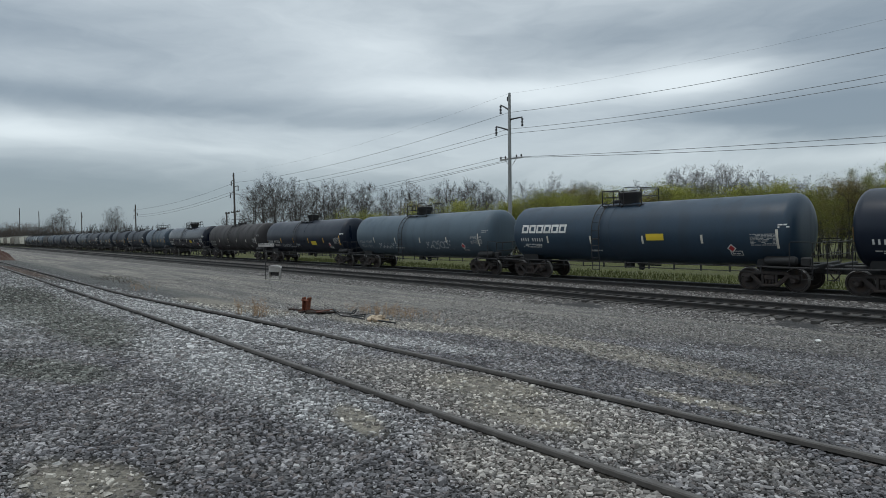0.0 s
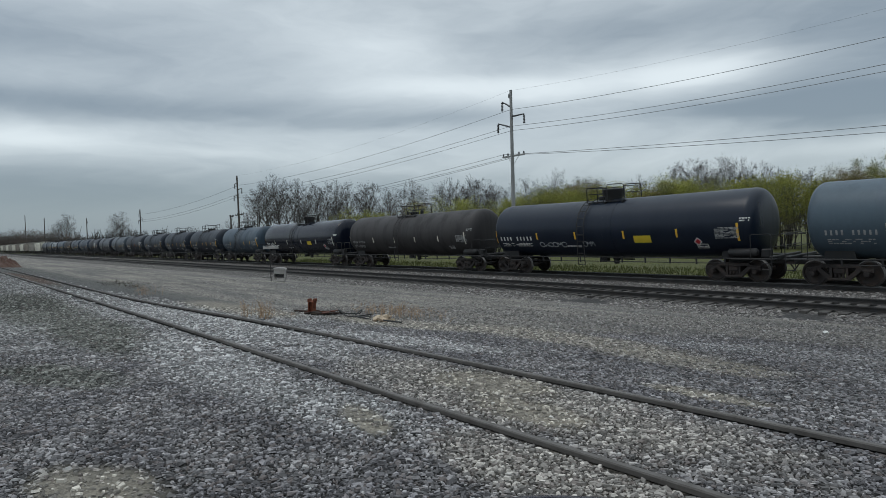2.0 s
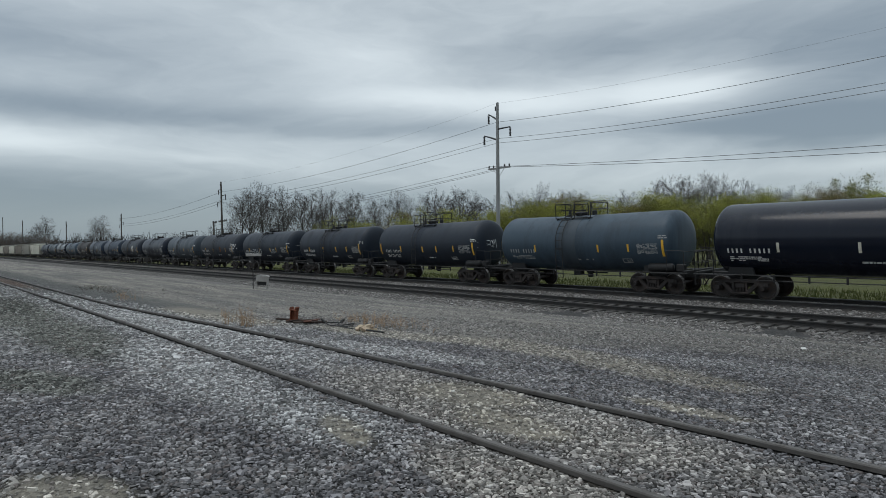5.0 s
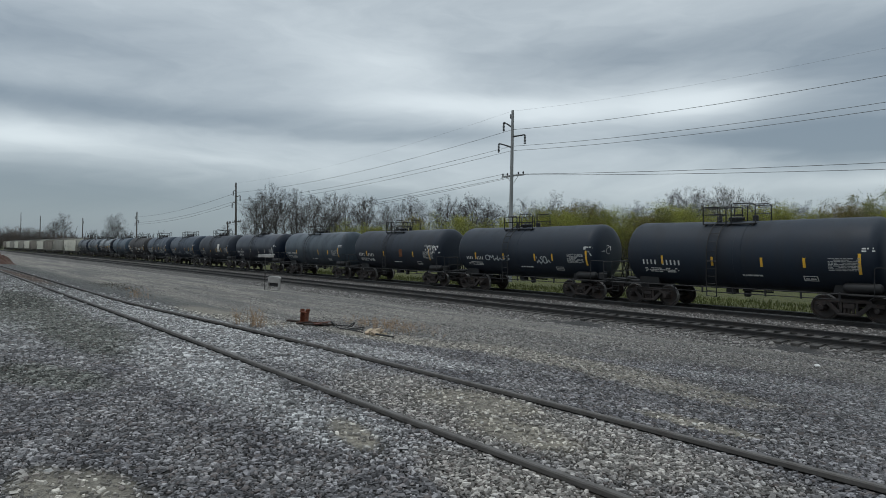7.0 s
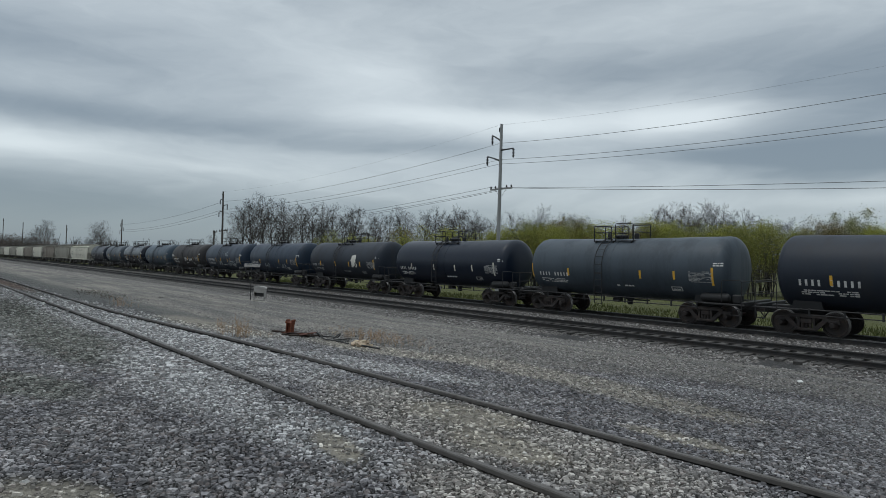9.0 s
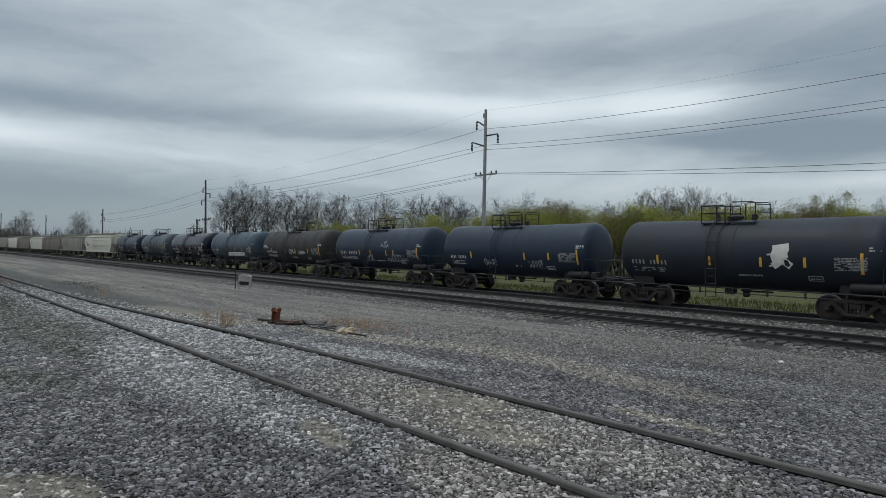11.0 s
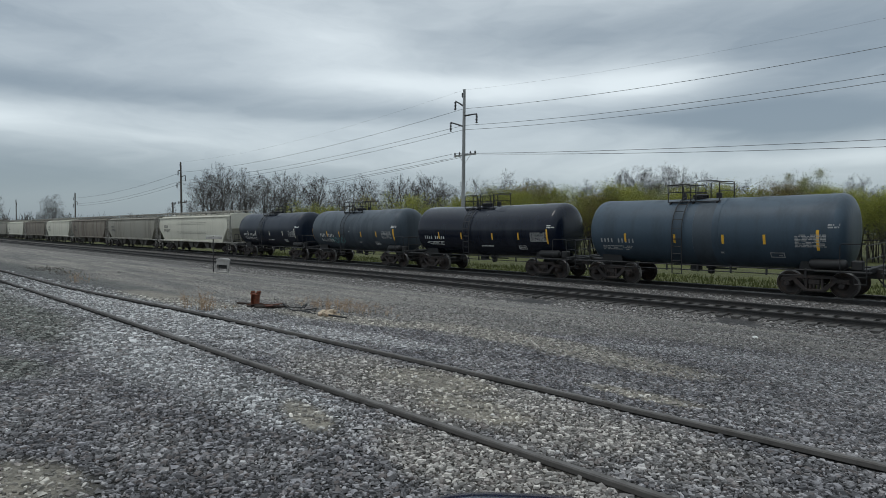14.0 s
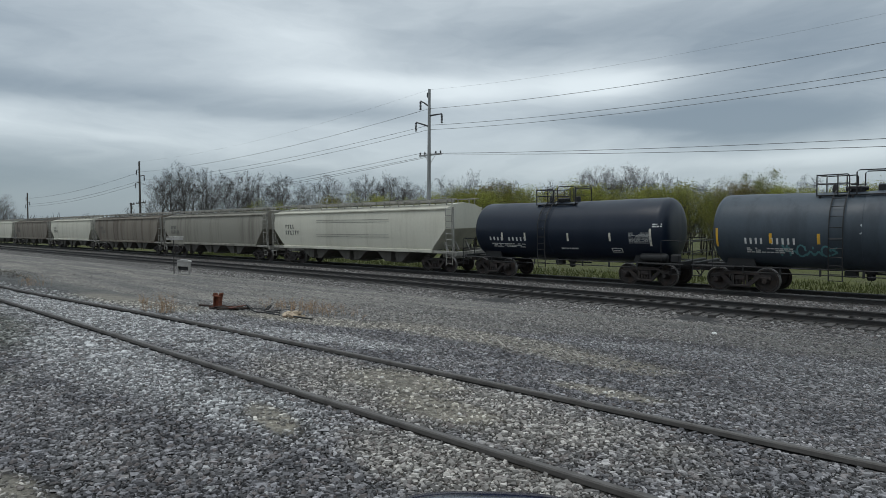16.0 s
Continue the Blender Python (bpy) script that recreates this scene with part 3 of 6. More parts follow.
class Skin:
    """Lays thin marks on the side of a tank: x along it from its west end, z above the rail."""

    def __init__(self, length, radius, zc, drop):
        self.length, self.radius, self.zc, self.drop = length, radius, zc, drop

    def point(self, x, z, proud=0.007):
        lx = x - self.length / 2
        sink = self.drop * (1 - min(1.0, abs(lx) / (self.length / 2)))
        straight, head = shell_half(self.length, self.radius)
        r = self.radius + proud
        over = abs(lx) - straight
        if over > 0:
            r = r * max(0.05, math.sqrt(max(0.0, 1 - (over / head) ** 2))) ** 0.48
        h = max(-0.98 * r, min(0.98 * r, z - self.zc))
        return (lx, -math.sqrt(r * r - h * h), z - sink)

    def patch(self, g, x0, x1, z0, z1, proud=0.007, slot=0, lean=0.0):
        n = max(1, int(abs(z1 - z0) / 0.12))
        rows = [z0 + (z1 - z0) * i / n for i in range(n + 1)]
        verts = []
        for p in (proud, proud - 0.005):
            for i, z in enumerate(rows):
                d = lean * i / n
                verts += [self.point(x0 + d, z, p), self.point(x1 + d, z, p)]
        k = 2 * (n + 1)
        faces = [(2 * i, 2 * i + 1, 2 * i + 3, 2 * i + 2) for i in range(n)]
        faces += [(2 * i, 2 * i + 2, k + 2 * i + 2, k + 2 * i) for i in range(n)]
        faces += [(2 * i + 3, 2 * i + 1, k + 2 * i + 1, k + 2 * i + 3) for i in range(n)]
        faces += [(0, k, k + 1, 1), (2 * n + 1, k + 2 * n + 1, k + 2 * n, 2 * n)]
        g.put(verts, faces, slot)

    def letters(self, g, x0, z0, count, tall, wide, gap, skip=(), seed=0):
        """Unreadable stencil marks: plain upright bars the size of characters."""
        for i in range(count):
            if i in skip:
                continue
            a = x0 + i * (wide + gap)
            self.patch(g, a, a + wide * 0.46, z0 + 0.12 * tall, z0 + 0.88 * tall)

    def lines(self, g, x0, x1, z0, z1, rows, seed=0, fill=0.75):
        """Rows of fine print as broken bars."""
        rnd = random.Random(seed)
        pitch = (z1 - z0) / rows
        for r in range(rows):
            x = x0
            while x < x1 - 0.05:
                run = rnd.uniform(0.05, 0.22)
                if rnd.random() < fill:
                    self.patch(g, x, min(x1, x + run), z0 + r * pitch, z0 + (r + 0.6) * pitch)
                x += run + 0.03

    def stroke(self, g, pts, wide=0.04):
        """A sprayed line through (x, z) points."""
        for (xa, za), (xb, zb) in zip(pts, pts[1:]):
            d = math.hypot(xb - xa, zb - za) or 1e-6
            nx, nz = -(zb - za) / d * wide / 2, (xb - xa) / d * wide / 2
            corner = [(xa + nx, za + nz), (xa - nx, za - nz), (xb - nx, zb - nz), (xb + nx, zb + nz)]
            verts = [self.point(x, z, 0.008) for x, z in corner] + [self.point(x, z, 0.003) for x, z in corner]
            g.put(verts, [(0, 1, 2, 3), (0, 4, 5, 1), (1, 5, 6, 2), (2, 6, 7, 3), (3, 7, 4, 0)])

    def scribble(self, g, x0, x1, z0, z1, seed, turns=10, wide=0.04):
        rnd = random.Random(seed)
        x = x0
        stepx = (x1 - x0) / turns
        for i in range(turns):
            pts = []
            cx, cz = x + stepx * 0.5, (z0 + z1) / 2
            kind = rnd.randrange(4)
            rx, rz = stepx * 0.55, (z1 - z0) / 2 * rnd.uniform(0.6, 1.0)
            if kind == 0:
                pts = [(cx + rx * math.cos(a), cz + rz * math.sin(a)) for a in [k * 0.7 for k in range(9)]]
            elif kind == 1:
                pts = [(cx - rx, cz - rz), (cx - rx * 0.6, cz + rz), (cx, cz - rz * 0.2), (cx + rx * 0.5, cz + rz), (cx + rx, cz - rz)]
            elif kind == 2:
                pts = [(cx + rx * 0.7, cz + rz), (cx - rx * 0.6, cz + rz * 0.6), (cx + rx * 0.6, cz - rz * 0.2), (cx - rx * 0.7, cz - rz)]
            else:
                pts = [(cx - rx, cz + rz), (cx - rx * 0.8, cz - rz), (cx + rx * 0.2, cz), (cx + rx, cz - rz)]
            self.stroke(g, pts, wide)
            x += stepx


def platform_parts(car, top, x0, hood):
    """Walkway, railings and fittings on the crown of a tank."""
    p = part("platform", cached("platform", lambda: platform_mesh()), car, "black steel top platform", pose(x0, 0, top))
    for e in (-1, 1):
        for name, path, r in railing_bars(e):
            part(name, cached("%s %s" % (name, path), lambda: Geo().tube(path, r, 6).mesh(name, black_steel)), p)
    if hood == 1:
        part("valve_bonnet", cached("bonnet", bonnet_mesh), p, "dark protective valve housing")
    else:
        part("manway_cover", cached("manway", manway_mesh), p)


def platform_mesh():
    g = Geo()
    for s in (-1, 1):
        for k in range(3):
            g.box((0, s * (0.42 + 0.13 * k), -0.10), (2.2, 0.10, 0.035), 0.006)
        for x in (-1.0, 0, 1.0):
            g.box((x, s * 0.55, -0.20), (0.06, 0.4, 0.18), 0.006)
    for x in (-1.0, 1.0):
        g.box((x, 0, -0.08), (0.28, 0.9, 0.035), 0.006)
    return g.mesh("platform", black_steel, smooth=False)


def railing_bars(e):
    """The bent handrails, posts and cross bars on one side of a platform."""
    r, hi, y = 0.024, 0.62, e * 0.72
    bars = [("handrail", [(-1.10, y, -0.13), (-1.10, y, hi - 0.04), (-1.06, y, hi), (-0.15, y, hi), (-0.1, y, hi - 0.05), (-0.1, y, -0.1)], r),
            ("rail_post", [(-0.45, y, -0.1), (-0.45, y, hi)], r),
            ("handrail", [(0.12, y, -0.1), (0.12, y, hi + 0.05), (0.2, y, hi + 0.12), (1.0, y, hi + 0.10), (1.10, y, hi + 0.04), (1.10, y, -0.1)], r),
            ("mid_rail", [(-1.10, y, hi * 0.5), (-0.1, y, hi * 0.5)], r * 0.8)]
    for x in (-1.10, 1.10):
        bars.append(("end_bar", [(x, y, hi), (x, 0, hi)], r))
        bars.append(("end_bar", [(x, y, hi * 0.5), (x, 0, hi * 0.5)], r * 0.8))
    return bars


def bonnet_mesh():
    g = Geo()
    g.lathe([(-0.1, 0.44), (0.12, 0.44), (0.34, 0.55), (0.50, 0.56), (0.54, 0.50)], 20, "z")
    g.lathe([(-0.1, 0.22), (0.16, 0.22), (0.2, 0.16)], 12, "z", (-0.75, 0.1, 0))
    return g.mesh("valve_bonnet", black_steel, sharp=40)


def manway_mesh():
    g = Geo()
    g.lathe([(-0.1, 0.27), (0.10, 0.27), (0.11, 0.32), (0.16, 0.32), (0.21, 0.20), (0.22, 0.05)], 18, "z")
    for k in range(6):
        a = k * math.pi / 3
        g.box((0.31 * math.cos(a), 0.31 * math.sin(a), 0.11), (0.07, 0.07, 0.14), 0.01)
    g.lathe([(-0.1, 0.12), (0.22, 0.12), (0.26, 0.08)], 10, "z", (0.72, 0.15, 0))
    g.lathe([(-0.1, 0.09), (0.15, 0.09), (0.3, 0.05)], 10, "z", (-0.66, -0.1, 0))
    g.box((0.05, 0, 0.26), (0.5, 0.05, 0.04), 0.01)
    return g.mesh("manway_cover", black_steel, sharp=40)


def ladder_mesh(skin, x):
    """A side ladder that follows the curve of the tank."""
    g = Geo()
    rails = []
    for d in (-0.21, 0.21):
        pts = []
        for k in range(13):
            a = math.radians(8 + k * 90 / 12)
            r = skin.radius + 0.10
            pts.append((x + d, -r * math.sin(a), skin.zc - skin.drop * 0.9 + r * math.cos(a)))
        pts.append((x + d, -(skin.radius + 0.10), skin.zc - 0.9))
        pts.append((x + d, -(skin.radius + 0.06), 0.62))
        rails.append(pts)
        g.tube(pts, 0.022, 5)
    for k in range(2, 13, 2):
        g.tube([rails[0][k], rails[1][k]], 0.014, 5)
    for z in (skin.zc - 0.3, skin.zc - 0.6, skin.zc - 0.9, skin.zc - 1.2, 0.86, 0.64):
        y = -(skin.radius + 0.08)
        g.tube([(x - 0.21, y, z), (x + 0.21, y, z)], 0.014, 5)
    return g.mesh("ladder", black_steel)


def underframe(car, length, truck_at):
    """Stub sills, end sills, saddles and end walkways, each a part."""
    half = length / 2
    stub = cached("stub", lambda: Geo().box((0, 0, 0.86), (2.5, 0.36, 0.34), 0.03).mesh("stub_sill", black_steel, smooth=False))
    end = cached("end", lambda: Geo().box((0, 0, 1.0), (0.16, 2.5, 0.20), 0.02).mesh("end_sill", black_steel, smooth=False))
    saddle = cached("saddle", lambda: Geo().slab([(-0.42, 1.50), (0.42, 1.50), (0.55, 0.98), (-0.55, 0.98)], -0.05, 0.05).mesh("saddle", black_steel, smooth=False))
    walk_ = cached("end_walk", lambda: Geo().box((0, 0, 0.985), (1.7, 0.34, 0.05), 0.01).mesh("end_walkway", black_steel, smooth=False))
    for s in (-1, 1):
        part("stub_sill", stub, car, m=pose(s * (half - 1.3), 0, 0))
        part("end_sill", end, car, m=pose(s * (half - 0.30), 0, 0))
        for e in (-1, 1):
            part("saddle", saddle, car, m=pose(s * truck_at, e * 0.86, 0))
            part("end_walkway", walk_, car, m=pose(s * (half - 1.0), e * 1.22, 0))


def pipe_mesh(length, truck_at, e):
    g = Geo()
    y = e * 1.30
    a = truck_at - 0.2
    g.tube([(-length / 2 + 0.35, y, 1.0), (length / 2 - 0.35, y, 1.0)], 0.028, 6)
    g.tube([(-a, y, 0.80), (a, y, 0.80)], 0.020, 6)
    n = max(4, int(a * 2 / 1.15))
    for k in range(n + 1):
        x = -a + 2 * a * k / n
        g.box((x, y, 0.90), (0.07, 0.05, 0.30), 0.008)
    return g.mesh("side_pipe", black_steel)


def end_rail_mesh(length, s, e):
    g = Geo()
    half = length / 2
    y = e * 1.38
    g.tube([(s * (half - 1.05), y, 1.0), (s * (half - 1.05), y, 1.92), (s * (half - 1.0), y, 1.97), (s * (half - 0.30), y, 1.97), (s * (half - 0.25), y, 1.92), (s * (half - 0.25), y, 0.55)], 0.019, 6)
    for z in (0.58, 0.82):
        g.tube([(s * (half - 0.62), y, z), (s * (half - 0.25), y, z)], 0.016, 5)
    g.tube([(s * (half - 0.62), y, 0.98), (s * (half - 0.62), y, 0.55)], 0.016, 5)
    for z in (1.92, 1.45):
        g.tube([(s * (half - 0.25), y, z), (s * (half - 0.25), 0, z)], 0.018, 6)
    return g.mesh("end_handrail", black_steel)


def outlet_mesh():
    g = Geo()
    g.lathe([(0.56, 0.10), (0.60, 0.14), (0.78, 0.14), (0.80, 0.20), (1.02, 0.20)], 12, "z")
    g.box((0.6, 0, 0.80), (0.9, 0.07, 0.07), 0.01)
    g.box((-0.55, -0.2, 0.78), (0.40, 0.34, 0.22), 0.03)
    return g.mesh("outlet_valve", black_steel)


def brake_mesh():
    g = Geo()
    g.lathe([(-0.62, 0.05), (-0.58, 0.14), (-0.50, 0.19), (0.50, 0.19), (0.58, 0.14), (0.62, 0.05)], 14, "x")
    g.box((0.9, 0.1, -0.02), (0.36, 0.30, 0.34), 0.04)
    return g.mesh("brake_reservoir", black_steel)


def tank_car(spec):
    length, s_east = spec["length"], spec["east"]
    radius = spec.get("radius", 1.40)
    zc = spec.get("zc", 2.36)
    drop = spec.get("drop", 0.05)
    body_len = length - 1.77
    xc = s_east - length / 2
    car = thing("tank_car", spec["label"], "tank car", on_track(xc), "tank cars of the train")
    skin = Skin(body_len, radius, zc, drop)
    part("tank", shell_mesh(body_len, radius, zc, drop, spec["bands"], spec["paint"]), car)
    top = zc + radius - drop
    px = spec.get("platform", 0.0)
    platform_parts(car, top, px, spec.get("hood", 0))
    part("ladder", ladder_mesh(skin, px - 1.0 if spec.get("hood") else px - 0.35), car)
    truck_at = length / 2 - 1.95
    key = "%.1f" % length
    underframe(car, length, truck_at)
    for e in (-1, 1):
        part("side_pipe", cached("pipe%d" % e + key, lambda: pipe_mesh(length, truck_at, e)), car)
        for s in (-1, 1):
            part("end_handrail", cached("ends%d%d" % (s, e) + key, lambda: end_rail_mesh(length, s, e)), car)
    part("outlet_valve", cached("outlet", outlet_mesh), car)
    part("brake_reservoir", cached("brake", brake_mesh), car, m=pose(length / 2 - 1.5, -1.05, 1.22))
    for s in (-1, 1):
        truck(car, s * truck_at)
        part("coupler", cached("coupler", coupler_mesh), car, m=pose(s * (length / 2 - 0.1), 0, 0, 0, 0, 0 if s > 0 else 180))
    # reflectors along the side
    lead = (length - body_len) / 2
    for x, z, tall in spec["stripes"]:
        g = Geo()
        x = x - lead
        skin.patch(g, x - 0.048, x + 0.048, z, z + tall)
        part("reflector_stripe", g.mesh("reflector_stripe", stripe_yellow if spec.get("yellow", True) else stripe_white), car, "yellow reflective strip" if spec.get("yellow", True) else "pale reflective strip")
    ink = spec.get("ink", white_mark)
    g = Geo()
    mark_z, tall = spec.get("mark_z", 1.86), spec.get("tall", 0.24)
    x0, x1 = spec.get("mark", (1.65, 3.4))
    pitch = (x1 - x0) / spec.get("chars", 10)
    skin.letters(g, x0 - lead, mark_z, spec.get("chars", 10), tall, pitch * 0.82, pitch * 0.18, skip=(4,))
    skin.lines(g, x0 + 0.05 - lead, x1 - 0.2 - lead, mark_z - 0.30, mark_z - 0.08, 3, int(-s_east) + 5)
    part("lettering", g.mesh("lettering", ink, smooth=False), car, "white stencilled markings")["kind"] = "stuff"
    g = Geo()
    rx = length - 2.0 - lead
    skin.lines(g, rx - 0.50, rx + 0.52, 1.84, 2.32, 9, int(-s_east) + 9, 0.85)
    part("data_panel", g.mesh("data_panel", dim_mark, smooth=False), car, "white block of fine print")["kind"] = "stuff"
    g = Geo()
    skin.lines(g, 6.3 - lead, 7.2 - lead, 1.55, 1.66, 1, int(-s_east) + 2, 0.9)
    bx, bz = length - 3.4 - lead, 1.42
    for a, b, c, d in ((0, 0.5, 0, 0.03), (0, 0.5, 0.17, 0.20), (0, 0.03, 0.03, 0.17), (0.47, 0.5, 0.03, 0.17)):
        skin.patch(g, bx + a, bx + b, bz + c, bz + d)
    skin.lines(g, bx + 0.07, bx + 0.43, bz + 0.06, bz + 0.14, 1, int(-s_east) + 4, 0.9)
    skin.lines(g, body_len - 0.55, body_len - 0.18, 2.52, 2.70, 2, int(-s_east) + 6, 0.9)
    part("stencil", g.mesh("stencil", ink, smooth=False), car)["kind"] = "stuff"
    if "ring" in spec:
        x, wide, mat_ = spec["ring"]
        g = Geo().lathe([(x - length / 2 - wide / 2, radius + 0.004), (x - length / 2 - wide / 2 + 0.01, radius + 0.017), (x - length / 2 + wide / 2 - 0.01, radius + 0.017), (x - length / 2 + wide / 2, radius + 0.004)], 48, "x", warp=tank_warp(body_len / 2, drop, zc))
        g.f, g.m = g.f[:-2], g.m[:-2]
        part("jacket_band", g.mesh("jacket_band", mat_, sharp=50), car, "paler band round the tank")
    for name, x0, x1, z0, z1, seed, turns, mat_, wide in spec.get("tags", ()):
        g = Geo()
        skin.scribble(g, x0 - lead, x1 - lead, z0, z1, seed, turns, wide)
        part(name, g.mesh(name, mat_, smooth=False), car, "sprayed graffiti scrawl")["kind"] = "stuff"
    for name, x0, x1, z0, z1, mat_, lab in spec.get("boards", ()):
        g = Geo()
        skin.patch(g, x0 - lead, x1 - lead, z0, z1, 0.02)
        part(name, g.mesh(name, mat_, smooth=False), car, lab)
    if spec.get("hood"):
        x, z = length - 3.3 - lead, 1.72
        for name, h, proud, mat_, lab in (("placard", 0.19, 0.014, white_mark, "white diamond hazard placard"), ("placard_face", 0.13, 0.020, placard_red, "red face of the placard")):
            rim = [skin.point(x + a * h, z + b * h, q) for q in (proud, 0.004) for a, b in ((0, -1), (1, 0), (0, 1), (-1, 0))]
            g = Geo().put(rim, [(0, 1, 2, 3), (0, 4, 5, 1), (1, 5, 6, 2), (2, 6, 7, 3), (3, 7, 4, 0)])
            part(name, g.mesh(name, mat_, smooth=False), car, lab)
    CARS.append((car, xc))
    return car, skin


CARS = []


def shell_paint(name, color, rough, grime, amount, vary=0.22):
    return paint(name, color, rough, 0.0, vary, 2.2, grime, amount, streak=True, spec=0.33)


jet = shell_paint("jet_black_tank_paint", (0.0062, 0.0119, 0.0243), 0.34, (0.016, 0.022, 0.036), 0.35)
dull_black = shell_paint("dull_black_tank_paint", (0.0112, 0.0181, 0.0298), 0.50, (0.023, 0.024, 0.027), 0.5)
soot = shell_paint("sooty_black_tank_paint", (0.0125, 0.0194, 0.0312), 0.48, (0.024, 0.028, 0.035), 0.45)
slate = shell_paint("slate_grey_tank_paint", (0.0504, 0.0654, 0.0811), 0.42, (0.022, 0.028, 0.036), 0.5)
blue_black = shell_paint("blue_black_tank_paint", (0.0156, 0.0283, 0.0491), 0.40, (0.023, 0.029, 0.039), 0.45)
blue_grey = shell_paint("blue_grey_tank_paint", (0.0426, 0.0666, 0.0916), 0.42, (0.025, 0.033, 0.043), 0.5)
brown_black = shell_paint("rust_stained_tank_paint", (0.0163, 0.0224, 0.0338), 0.50, (0.034, 0.032, 0.033), 0.42)
brown = shell_paint("dirty_brown_tank_paint", (0.0359, 0.0331, 0.0337), 0.58, (0.020, 0.020, 0.021), 0.55)
navy_grey = shell_paint("navy_grey_tank_paint", (0.0253, 0.0462, 0.0716), 0.36, (0.027, 0.035, 0.046), 0.4)
pale_slate = shell_paint("pale_slate_tank_paint", (0.0670, 0.0972, 0.1238), 0.42, (0.058, 0.077, 0.095), 0.45)
glossy = shell_paint("polished_black_tank_paint", (0.0058, 0.0090, 0.0183), 0.17, (0.030, 0.035, 0.044), 0.25)
placard_red = paint("red_placard", (0.42, 0.03, 0.035), 0.5, 0.0, 0.15, 0.3)
pale_patch = paint("torn_pale_wrap", (0.62, 0.60, 0.55), 0.8, 0.0, 0.2, 0.5)
rust_patch = paint("orange_rust_patch", (0.20, 0.075, 0.03), 0.85, 0.0, 0.35, 0.3, (0.08, 0.04, 0.02), 0.6)


def marks(*xs, last=1.45):
    """Reflectors: metres from the west coupler; the first and the last are long."""
    rows = [(x, 1.93, 0.37) for x in xs]
    rows[0] = (xs[0], 1.76, 0.72)
    rows[-1] = (xs[-1], 1.72, 0.74)
    return rows


